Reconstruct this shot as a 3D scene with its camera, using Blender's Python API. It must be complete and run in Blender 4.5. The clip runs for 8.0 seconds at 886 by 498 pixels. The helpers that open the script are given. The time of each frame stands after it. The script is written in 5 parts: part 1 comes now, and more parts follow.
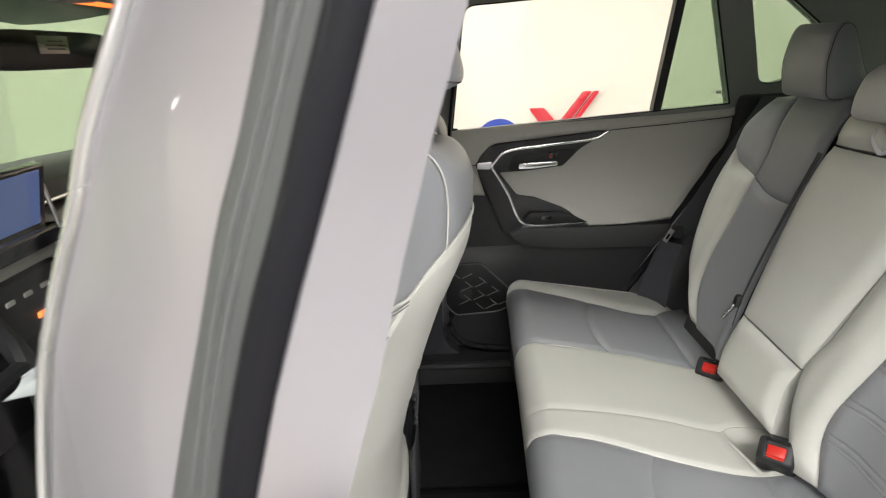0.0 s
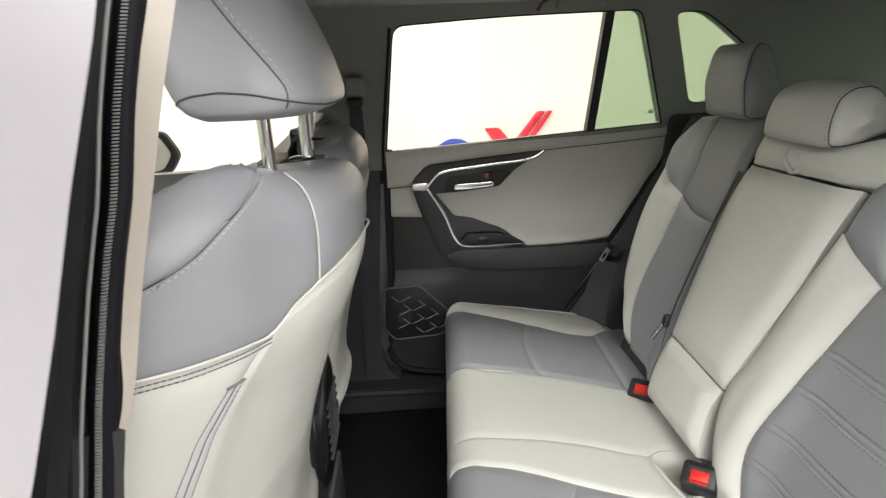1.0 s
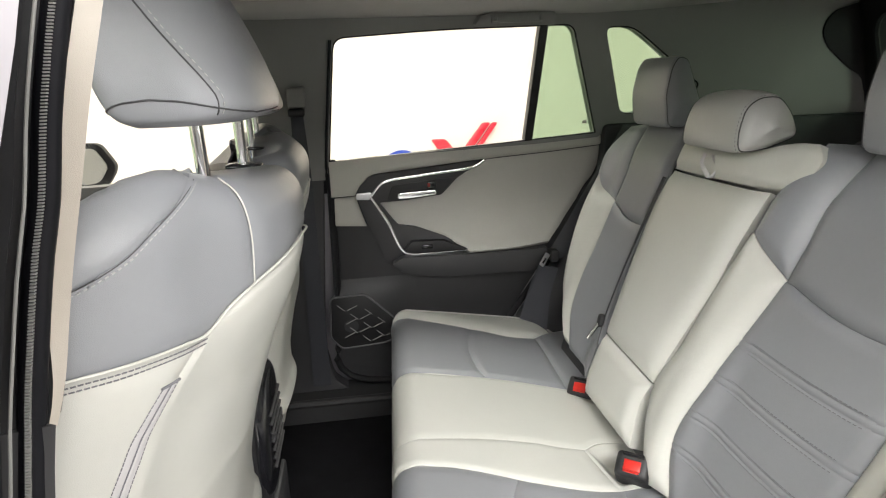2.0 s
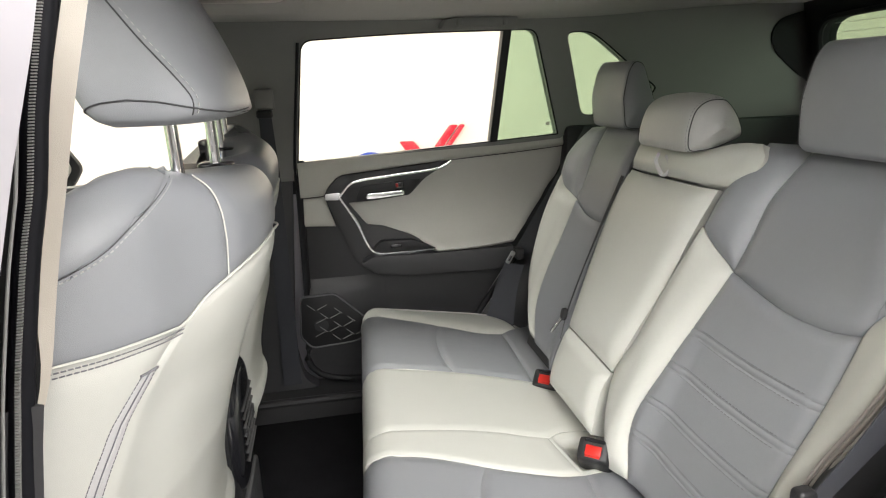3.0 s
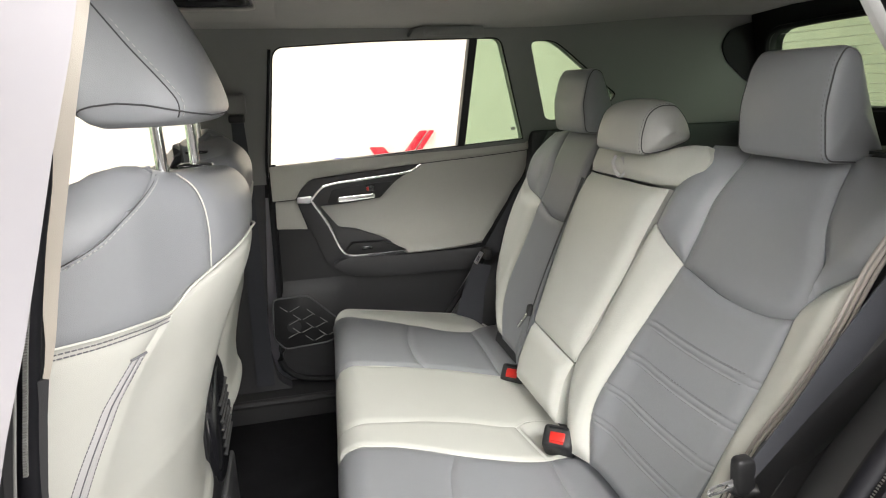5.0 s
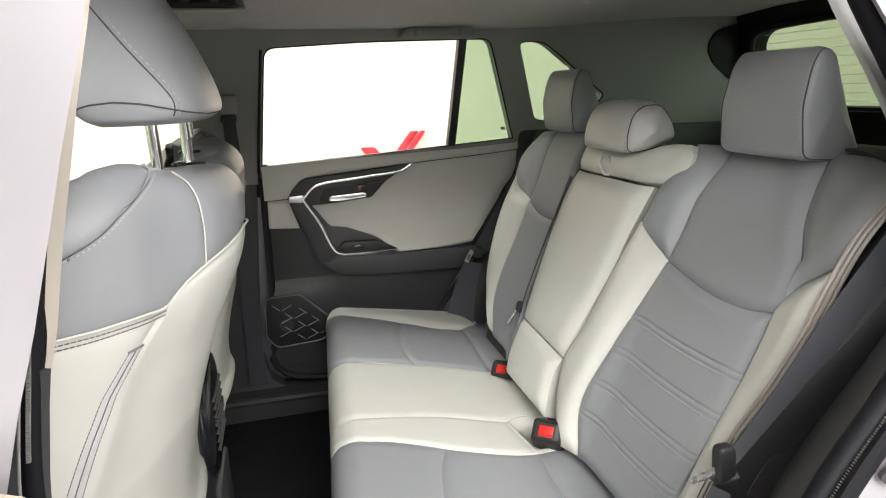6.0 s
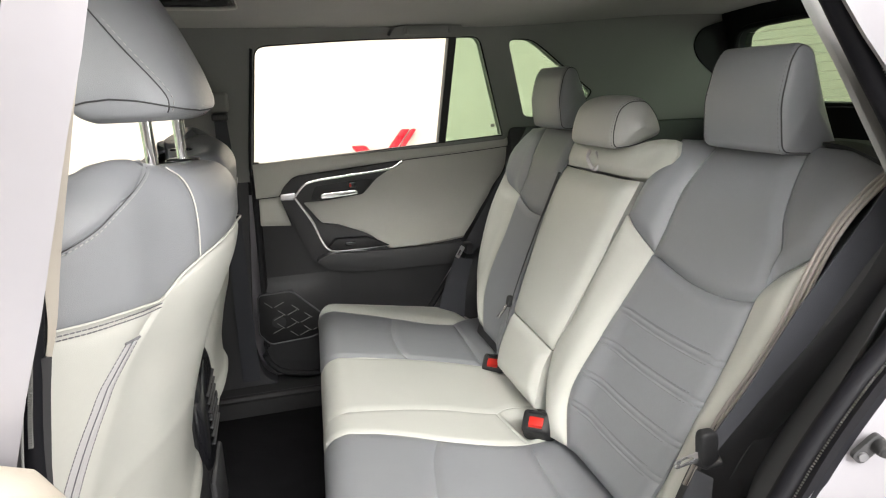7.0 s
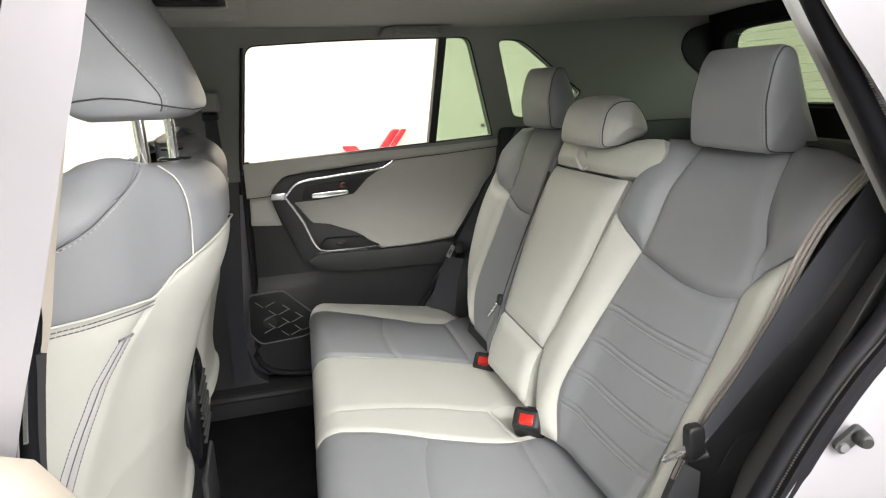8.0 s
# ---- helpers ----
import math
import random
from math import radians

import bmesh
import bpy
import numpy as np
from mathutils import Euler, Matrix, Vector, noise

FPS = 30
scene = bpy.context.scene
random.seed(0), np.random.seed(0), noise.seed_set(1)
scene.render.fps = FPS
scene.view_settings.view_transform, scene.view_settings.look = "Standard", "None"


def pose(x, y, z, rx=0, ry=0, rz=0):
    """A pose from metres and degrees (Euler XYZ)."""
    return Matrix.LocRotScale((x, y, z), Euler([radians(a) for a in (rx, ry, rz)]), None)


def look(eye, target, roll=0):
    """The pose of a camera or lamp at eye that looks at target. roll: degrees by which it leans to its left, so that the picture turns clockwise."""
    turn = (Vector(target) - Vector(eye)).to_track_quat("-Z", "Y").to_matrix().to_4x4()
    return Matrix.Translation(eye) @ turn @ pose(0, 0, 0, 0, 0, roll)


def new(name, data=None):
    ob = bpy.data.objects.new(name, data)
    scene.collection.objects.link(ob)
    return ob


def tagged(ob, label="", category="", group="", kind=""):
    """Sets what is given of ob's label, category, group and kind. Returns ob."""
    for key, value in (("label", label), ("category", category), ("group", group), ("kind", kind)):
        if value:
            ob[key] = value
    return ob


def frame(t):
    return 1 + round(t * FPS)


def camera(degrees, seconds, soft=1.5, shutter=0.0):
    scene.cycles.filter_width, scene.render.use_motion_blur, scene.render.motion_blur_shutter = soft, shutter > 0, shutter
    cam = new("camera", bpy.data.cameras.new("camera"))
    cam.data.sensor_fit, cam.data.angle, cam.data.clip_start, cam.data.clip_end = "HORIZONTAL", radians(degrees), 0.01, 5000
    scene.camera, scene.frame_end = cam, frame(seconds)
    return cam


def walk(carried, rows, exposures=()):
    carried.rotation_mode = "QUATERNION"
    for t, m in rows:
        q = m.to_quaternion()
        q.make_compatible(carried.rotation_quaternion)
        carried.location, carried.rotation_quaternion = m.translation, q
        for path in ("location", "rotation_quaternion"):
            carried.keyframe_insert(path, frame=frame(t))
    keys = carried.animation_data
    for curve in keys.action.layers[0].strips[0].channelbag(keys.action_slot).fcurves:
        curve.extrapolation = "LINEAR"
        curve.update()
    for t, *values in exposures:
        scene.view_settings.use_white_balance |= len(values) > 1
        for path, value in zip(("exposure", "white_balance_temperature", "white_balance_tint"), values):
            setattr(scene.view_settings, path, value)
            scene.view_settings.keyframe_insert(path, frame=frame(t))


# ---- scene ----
cam = camera(72.3, 8.0, soft=1.1, shutter=0.4)
PATH = [
    (0, (-0.028, -0.925, 1.335), (-0.031, 0.976, 0.714), -2.2),
    (0.3, (0.005, -0.902, 1.334), (0.005, 0.997, 0.706), -2.4),
    (0.5, (0.027, -0.899, 1.334), (0.042, 1.006, 0.726), -2.5),
    (0.7, (0.040, -0.894, 1.333), (0.093, 1.015, 0.738), -2.3),
    (1, (0.057, -0.894, 1.331), (0.162, 1.021, 0.766), -2.2),
    (1.5, (0.073, -0.906, 1.328), (0.266, 1.011, 0.79), -2.1),
    (3, (0.071, -0.96, 1.327), (0.436, 0.933, 0.798), -1.8),
    (3.5, (0.067, -0.975, 1.328), (0.465, 0.914, 0.806), -1.6),
    (4, (0.068, -0.989, 1.328), (0.482, 0.899, 0.817), -1.7),
    (4.5, (0.065, -1.0, 1.327), (0.505, 0.883, 0.815), -1.7),
    (6, (0.06, -1.029, 1.325), (0.547, 0.842, 0.814), -1.6),
    (6.5, (0.059, -1.038, 1.324), (0.559, 0.829, 0.811), -1.8),
    (7, (0.058, -1.047, 1.323), (0.57, 0.816, 0.806), -1.8),
    (7.5, (0.057, -1.052, 1.322), (0.583, 0.807, 0.806), -1.7),
    (8, (0.055, -1.055, 1.322), (0.597, 0.799, 0.806), -1.7),
]
walk(cam, [(t, look(eye, target, roll)) for t, eye, target, roll in PATH],
     exposures=[(0, -0.04), (0.6, 0.06), (1.5, 0.24), (3, 0.33), (8, 0.34)])

# ---- light: a bright photo hall round the car ----
world = bpy.data.worlds.new("hall_air")
scene.world = world
world.use_nodes = True
world.node_tree.nodes["Background"].inputs[0].default_value = (0.9, 0.95, 1.0, 1)
world.node_tree.nodes["Background"].inputs[1].default_value = 0.15


def area_lamp(name, at, target, sx, sy, watts, colour):
    d = bpy.data.lights.new(name, "AREA")
    d.shape, d.size, d.size_y, d.energy, d.color = "RECTANGLE", sx, sy, watts, colour
    ob = new(name, d)
    ob.matrix_world = look(at, target)
    return tagged(ob, "unseen softbox added to light the car and hall", "lamp", "ceiling lamps")


# unseen softboxes, added to light the cabin and the walls behind its windows
area_lamp("added_softbox", (0.7, -2.8, 3.35), (0.4, -0.6, 0.9), 2.2, 1.0, 225, (1.0, 0.98, 0.97))
area_lamp("added_softbox", (-0.5, -3.1, 2.5), (0.4, -0.1, 0.85), 3.6, 1.0, 138, (1.0, 0.985, 0.965))
area_lamp("added_softbox", (0.9, 2.1, 3.35), (0.9, 0.9, 0.8), 9.0, 1.0, 190, (1.0, 0.98, 0.93))
area_lamp("added_softbox", (-3.8, 0.0, 3.35), (-2.6, 0.0, 0.8), 1.2, 4.5, 540, (1.0, 0.99, 0.97))
# low softbox added only to brighten the near pillar flange and seat side
area_lamp("added_softbox", (2.3, -1.65, 1.75), (0.0, -0.75, 1.35), 1.0, 1.0, 36, (1.0, 0.975, 0.98))
area_lamp("added_softbox", (4.2, -0.6, 3.35), (6.3, -0.6, 1.0), 1.2, 7.0, 75, (1.0, 0.99, 0.97))


# ---- materials ----
def material(name, colour, rough=0.5, metal=0.0, vary=0.06, scale=6.0, bump=0.0, bump_scale=900.0, bump_kind="NOISE",
             coat=0.0, spec=0.5, sheen=0.0, creases=0.0):
    m = bpy.data.materials.new(name)
    m.use_nodes = True
    nt = m.node_tree
    b = nt.nodes["Principled BSDF"]
    b.inputs["Roughness"].default_value, b.inputs["Metallic"].default_value = rough, metal
    b.inputs["Specular IOR Level"].default_value = spec
    b.inputs["Coat Weight"].default_value = coat
    b.inputs["Sheen Weight"].default_value = sheen
    tc = nt.nodes.new("ShaderNodeTexCoord")
    n1 = nt.nodes.new("ShaderNodeTexNoise")
    n1.inputs["Scale"].default_value, n1.inputs["Detail"].default_value = scale, 4.0
    n2 = nt.nodes.new("ShaderNodeTexNoise")
    n2.inputs["Scale"].default_value, n2.inputs["Detail"].default_value = scale * 28, 3.0
    add = nt.nodes.new("ShaderNodeMath")
    add.operation = "MULTIPLY_ADD"
    add.inputs[1].default_value = 0.35
    nt.links.new(tc.outputs["Object"], n1.inputs["Vector"])
    nt.links.new(tc.outputs["Object"], n2.inputs["Vector"])
    nt.links.new(n2.outputs["Fac"], add.inputs[0])
    nt.links.new(n1.outputs["Fac"], add.inputs[2])
    ramp = nt.nodes.new("ShaderNodeMapRange")
    ramp.inputs["From Min"].default_value, ramp.inputs["From Max"].default_value = 0.35, 1.0
    ramp.inputs["To Min"].default_value, ramp.inputs["To Max"].default_value = 1.0 - vary, 1.0 + vary
    nt.links.new(add.outputs[0], ramp.inputs["Value"])
    mul = nt.nodes.new("ShaderNodeVectorMath")
    mul.operation = "SCALE"
    mul.inputs[0].default_value = colour
    nt.links.new(ramp.outputs[0], mul.inputs["Scale"])
    nt.links.new(mul.outputs[0], b.inputs["Base Color"])
    rr = nt.nodes.new("ShaderNodeMapRange")
    rr.inputs["To Min"].default_value, rr.inputs["To Max"].default_value = max(0.02, rough - 0.07), min(1.0, rough + 0.07)
    nt.links.new(n1.outputs["Fac"], rr.inputs["Value"])
    nt.links.new(rr.outputs[0], b.inputs["Roughness"])
    if bump:
        if bump_kind == "CELL":
            t = nt.nodes.new("ShaderNodeTexVoronoi")
            t.inputs["Scale"].default_value = bump_scale
            out = t.outputs["Distance"]
        elif bump_kind == "WAVE":
            t = nt.nodes.new("ShaderNodeTexWave")
            t.inputs["Scale"].default_value = bump_scale
            t.inputs["Distortion"].default_value = 1.0
            out = t.outputs["Fac"]
        else:
            t = nt.nodes.new("ShaderNodeTexNoise")
            t.inputs["Scale"].default_value = bump_scale
            t.inputs["Detail"].default_value = 3.0
            out = t.outputs["Fac"]
        nt.links.new(tc.outputs["Object"], t.inputs["Vector"])
        bp = nt.nodes.new("ShaderNodeBump")
        bp.inputs["Strength"].default_value, bp.inputs["Distance"].default_value = bump, 0.0015
        nt.links.new(out, bp.inputs["Height"])
        nt.links.new(bp.outputs[0], b.inputs["Normal"])
        if creases:
            n3 = nt.nodes.new("ShaderNodeTexNoise")
            n3.inputs["Scale"].default_value, n3.inputs["Detail"].default_value = 9.0, 1.5
            n3.inputs["Distortion"].default_value = 0.6
            nt.links.new(tc.outputs["Object"], n3.inputs["Vector"])
            b2 = nt.nodes.new("ShaderNodeBump")
            b2.inputs["Strength"].default_value, b2.inputs["Distance"].default_value = creases, 0.02
            nt.links.new(n3.outputs["Fac"], b2.inputs["Height"])
            nt.links.new(b2.outputs[0], bp.inputs["Normal"])
    return m


def glass(name, colour, rough=0.0):
    m = bpy.data.materials.new(name)
    m.use_nodes = True
    nt = m.node_tree
    nt.nodes.remove(nt.nodes["Principled BSDF"])
    tr = nt.nodes.new("ShaderNodeBsdfTransparent")
    tr.inputs[0].default_value = (*colour, 1)
    gl = nt.nodes.new("ShaderNodeBsdfGlossy")
    gl.inputs["Roughness"].default_value = 0.02
    mix = nt.nodes.new("ShaderNodeMixShader")
    mix.inputs[0].default_value = 0.045
    nt.links.new(tr.outputs[0], mix.inputs[1])
    nt.links.new(gl.outputs[0], mix.inputs[2])
    nt.links.new(mix.outputs[0], nt.nodes["Material Output"].inputs[0])
    return m


def glowing(name, colour, strength):
    m = bpy.data.materials.new(name)
    m.use_nodes = True
    b = m.node_tree.nodes["Principled BSDF"]
    b.inputs["Base Color"].default_value = (*colour, 1)
    b.inputs["Emission Color"].default_value = (*colour, 1)
    b.inputs["Emission Strength"].default_value = strength
    return m


LEATHER_WHITE = material("light_leather", (0.530, 0.532, 0.486), 0.33, vary=0.04, bump=0.14, bump_scale=1300, bump_kind="CELL", spec=0.45, creases=0.10)
LEATHER_PALE = material("pale_grey_leather", (0.42, 0.42, 0.40), 0.33, vary=0.05, bump=0.14, bump_scale=1300, bump_kind="CELL", spec=0.45, creases=0.10)
LEATHER_GREY = material("grey_leather", (0.252, 0.260, 0.273), 0.31, vary=0.05, bump=0.16, bump_scale=1300, bump_kind="CELL", spec=0.45, creases=0.10)
TRIM_WHITE = material("light_trim", (0.56, 0.55, 0.495), 0.42, vary=0.04, bump=0.12, bump_scale=1400, bump_kind="CELL")
TRIM_GREY = material("grey_pillar_trim", (0.24, 0.24, 0.23), 0.65, vary=0.04, bump=0.15, bump_scale=900)
BLACK = material("black_plastic", (0.016, 0.016, 0.017), 0.5, vary=0.2, bump=0.15, bump_scale=1400, bump_kind="CELL")
BLACK_SOFT = material("dark_grey_plastic", (0.042, 0.042, 0.044), 0.48, vary=0.15, bump=0.15, bump_scale=1400, bump_kind="CELL")
# near wheel arch trim: lighter than the far one, its light put into the colour
ARCH_LIT = material("arch_trim_lit", (0.085, 0.087, 0.093), 0.75, vary=0.12, bump=0.25, bump_scale=1600)
RUBBER = material("black_rubber", (0.014, 0.014, 0.015), 0.6, vary=0.2, bump=0.1, spec=0.25)
PIANO = material("gloss_black", (0.012, 0.012, 0.014), 0.12, vary=0.1, coat=0.4)
CARPET = material("black_carpet", (0.009, 0.009, 0.010), 0.95, vary=0.4, scale=20, bump=0.9, bump_scale=1500, spec=0.1)
LINER = material("headliner_fabric", (0.40, 0.39, 0.37), 0.92, vary=0.05, bump=0.35, bump_scale=1800)
PAINT = material("silver_car_paint", (0.36, 0.352, 0.374), 0.40, metal=0.7, vary=0.03, scale=3, bump=0.03, bump_scale=4000, coat=0.35)
CHROME = material("chrome", (0.78, 0.78, 0.79), 0.10, metal=1.0, vary=0.02)
SATIN = material("satin_silver", (0.66, 0.66, 0.67), 0.28, metal=0.9, vary=0.03)
WEBBING = material("black_webbing", (0.036, 0.038, 0.045), 0.7, vary=0.15, bump=0.35, bump_scale=900)
GREY_PLASTIC = material("grey_plastic", (0.13, 0.13, 0.135), 0.5, vary=0.1, bump=0.1, bump_scale=1400)
PIPING = material("beige_piping", (0.36, 0.33, 0.30), 0.5, vary=0.05, bump=0.1, bump_scale=1400)
ZIP = material("zip_tape", (0.50, 0.49, 0.49), 0.8, vary=0.08, bump=0.3, bump_scale=2500)
TRIM_BEIGE = material("beige_door_trim", (0.40, 0.365, 0.31), 0.5, vary=0.04, bump=0.12, bump_scale=1400, bump_kind="CELL")
MATTE_BLACK = material("matte_black_plastic", (0.030, 0.030, 0.031), 0.55, vary=0.2, bump=0.2, bump_scale=1400, spec=0.2)
SEAL_GREY = material("grey_rubber", (0.008, 0.008, 0.010), 0.55, vary=0.15, spec=0.12)
SCREEN = glowing("lit_screen", (0.10, 0.14, 0.30), 0.6)
AMBER = glowing("amber_lamp", (1.0, 0.22, 0.04), 2.0)
STITCH = material("light_thread", (0.55, 0.54, 0.50), 0.8, vary=0.1)
STITCH_MID = material("pale_grey_thread", (0.40, 0.40, 0.39), 0.8, vary=0.1)
STITCH_DARK = material("grey_thread", (0.16, 0.16, 0.17), 0.8, vary=0.1)
SEAM = material("dark_seam", (0.06, 0.06, 0.062), 0.8, vary=0.1)
RED = material("red_button", (0.55, 0.022, 0.014), 0.35, vary=0.05)
WALL = material("white_hall_paint", (0.80, 0.74, 0.65), 0.85, vary=0.02, scale=1.5, bump=0.1, bump_scale=300)
STRIP_GREY = material("grey_strip_plastic", (0.070, 0.074, 0.073), 0.5, vary=0.1, bump=0.1, bump_scale=1400)
# for the unseen near wall: darkened so that it bounces less side light
WALL_DIMMED = material("dimmed_hall_wall", (0.30, 0.30, 0.31), 0.85, vary=0.04, scale=1.5, bump=0.1, bump_scale=300)
FLOOR = material("grey_hall_floor", (0.40, 0.395, 0.39), 0.35, vary=0.12, scale=2, bump=0.1, bump_scale=60)
SIGN_RED = material("red_sign_acrylic", (0.62, 0.012, 0.03), 0.3, vary=0.02)
SIGN_BLUE = material("blue_sign_acrylic", (0.02, 0.06, 0.42), 0.3, vary=0.02)
GLASS_CLEAR = glass("clear_glass", (0.97, 0.98, 0.97))
GLASS_GREEN = glass("green_tinted_glass", (0.60, 0.70, 0.60))


# ---- shape helpers ----
def part(name, bm, mat, parent=None, label="", smooth=40):
    bmesh.ops.recalc_face_normals(bm, faces=bm.faces)
    me = bpy.data.meshes.new(name)
    bm.to_mesh(me)
    bm.free()
    for mt in (mat if isinstance(mat, (list, tuple)) else [mat]):
        me.materials.append(mt)
    if smooth:
        me.polygons.foreach_set("use_smooth", [True] * len(me.polygons))
        me.set_sharp_from_angle(angle=radians(smooth))
    ob = new(name, me)
    if parent is not None:
        ob.parent = parent
        ob.matrix_parent_inverse = parent.matrix_world.inverted()
    if label:
        ob["label"] = label
    return ob


def thing(name, at, label, category, group="", kind=""):
    ob = new(name)
    ob.empty_display_size = 0.05
    ob.matrix_world = Matrix.Translation(at)
    bpy.context.view_layer.update()
    return tagged(ob, label, category, group, kind)


def smoothstep(a, b, x):
    t = min(1.0, max(0.0, (x - a) / (b - a)))
    return t * t * (3 - 2 * t)


def curve(points, closed=False):
    """A smooth curve through the points, as a function of 0..1 along its length."""
    p = [Vector(q) for q in points]
    n = len(p)
    if n == 2:
        return lambda t: p[0].lerp(p[1], t)
    cum = [0.0]
    for a, b in zip(p, p[1:]):
        cum.append(cum[-1] + (b - a).length)

    def at(t):
        s = max(0.0, min(1.0, t)) * cum[-1]
        i = 0
        while i < n - 2 and s > cum[i + 1]:
            i += 1
        f = (s - cum[i]) / max(1e-9, cum[i + 1] - cum[i])
        h = cum[i + 1] - cum[i]
        a, b = p[i], p[i + 1]
        ta = (b - a) / h if i == 0 else (b - p[i - 1]) / (cum[i + 1] - cum[i - 1])
        tb = (b - a) / h if i == n - 2 else (p[i + 2] - a) / (cum[i + 2] - cum[i])
        f2, f3 = f * f, f * f * f
        return a * (2 * f3 - 3 * f2 + 1) + ta * h * (f3 - 2 * f2 + f) + b * (-2 * f3 + 3 * f2) + tb * h * (f3 - f2)
    return at


def panel_bm(surf, bottom, top, left, right, facing, nu=22, nv=26, puff=0.005, edge=0.022, skirt=0.02, extra=None):
    """A sewn panel: a patch between four curves in the surface's own two coordinates, swelling out from its seams, with a turned-in edge."""
    cb, ct, cl, cr = curve(bottom), curve(top), curve(left), curve(right)
    c00, c10, c01, c11 = cb(0), cb(1), ct(0), ct(1)
    facing = Vector(facing)
    uv = [[None] * (nu + 1) for _ in range(nv + 1)]
    for j in range(nv + 1):
        v = j / nv
        for i in range(nu + 1):
            u = i / nu
            q = (cb(u) * (1 - v) + ct(u) * v) + (cl(v) * (1 - u) + cr(v) * u)
            q -= c00 * (1 - u) * (1 - v) + c10 * u * (1 - v) + c01 * (1 - u) * v + c11 * u * v
            uv[j][i] = q
    base = [[Vector(surf(q[0], q[1])) for q in row] for row in uv]
    bm = bmesh.new()
    grid = []
    for j in range(nv + 1):
        row = []
        for i in range(nu + 1):
            p = base[j][i]
            du = base[j][min(nu, i + 1)] - base[j][max(0, i - 1)]
            dv = base[min(nv, j + 1)][i] - base[max(0, j - 1)][i]
            n = du.cross(dv)
            n = n.normalized() if n.length > 1e-12 else facing.normalized()
            if n.dot(facing) < 0:
                n = -n
            d = min((p - base[j][0]).length, (p - base[j][nu]).length, (p - base[0][i]).length, (p - base[nv][i]).length)
            t = min(1.0, d / edge)
            off = -puff * (1 - t) ** 2.2
            if extra:
                off += extra(uv[j][i][0], uv[j][i][1], d)
            row.append((bm.verts.new(p + n * off), n, p))
        grid.append(row)
    for j in range(nv):
        for i in range(nu):
            bm.faces.new((grid[j][i][0], grid[j][i + 1][0], grid[j + 1][i + 1][0], grid[j + 1][i][0]))
    ring = [(0, i) for i in range(nu)] + [(j, nu) for j in range(nv)] + [(nv, i) for i in range(nu, 0, -1)] + [(j, 0) for j in range(nv, 0, -1)]
    low = [bm.verts.new(grid[j][i][2] - grid[j][i][1] * skirt) for j, i in ring]
    k = len(ring)
    for a in range(k):
        b = (a + 1) % k
        bm.faces.new((grid[ring[a][0]][ring[a][1]][0], low[a], low[b], grid[ring[b][0]][ring[b][1]][0]))
    return bm


def tube_bm(points, radius, segs=8, closed=False, bm=None, flat=1.0, up=(0, 0, 1), n=None, smooth_path=True):
    """A rod along a smooth path; flat squeezes its section along up."""
    bm = bm or bmesh.new()
    pts = [Vector(p) for p in points]
    if smooth_path and len(pts) > 2:
        c = curve(pts + ([pts[0]] if closed else []))
        n = n or max(8, 5 * len(pts))
        pts = [c(i / n) for i in range(n + (0 if closed else 1))]
    rings = []
    m = len(pts)
    up = Vector(up)
    for i, p in enumerate(pts):
        a = pts[(i - 1) % m] if closed or i > 0 else p
        b = pts[(i + 1) % m] if closed or i < m - 1 else p
        d = (b - a).normalized()
        s = d.cross(up)
        s = s.normalized() if s.length > 1e-6 else d.orthogonal().normalized()
        w = s.cross(d).normalized()
        r = radius(i / max(1, m - 1)) if callable(radius) else radius
        rings.append([bm.verts.new(p + (s * math.cos(2 * math.pi * k / segs) + w * math.sin(2 * math.pi * k / segs) * flat) * r) for k in range(segs)])
    for i in range(m if closed else m - 1):
        r0, r1 = rings[i], rings[(i + 1) % m]
        for k in range(segs):
            bm.faces.new((r0[k], r0[(k + 1) % segs], r1[(k + 1) % segs], r1[k]))
    if not closed:
        bm.faces.new(rings[0])
        bm.faces.new(list(reversed(rings[-1])))
    return bm


def box_bm(cx, cy, cz, sx, sy, sz, r=0.005, segs=2, bm=None, m=None):
    bm = bm or bmesh.new()
    got = bmesh.ops.create_cube(bm, size=1.0)["verts"]
    bmesh.ops.scale(bm, vec=(sx, sy, sz), verts=got)
    if r:
        edges = list({e for v in got for e in v.link_edges})
        out = bmesh.ops.bevel(bm, geom=edges, offset=r, segments=segs, affect="EDGES", profile=0.5)
        got = list({v for f in out["faces"] for v in f.verts} | {v for v in got if v.is_valid})
    t = Matrix.Translation((cx, cy, cz)) @ (m or Matrix.Identity(4))
    bmesh.ops.transform(bm, matrix=t, verts=got)
    return bm


def round_outline(pts, r, segs=5):
    """Rounds the corners of a closed outline of 2D points; r: one radius or one for each corner."""
    out = []
    n = len(pts)
    for i in range(n):
        p, a, b = Vector(pts[i]), Vector(pts[i - 1]), Vector(pts[(i + 1) % n])
        rad = r[i] if isinstance(r, (list, tuple)) else r
        da, db = (a - p), (b - p)
        k = min(rad, da.length * 0.48, db.length * 0.48)
        if k < 1e-5:
            out.append(p)
            continue
        s, e = p + da.normalized() * k, p + db.normalized() * k
        for j in range(segs + 1):
            t = j / segs
            out.append(s * (1 - t) ** 2 + p * 2 * t * (1 - t) + e * t * t)
    return out


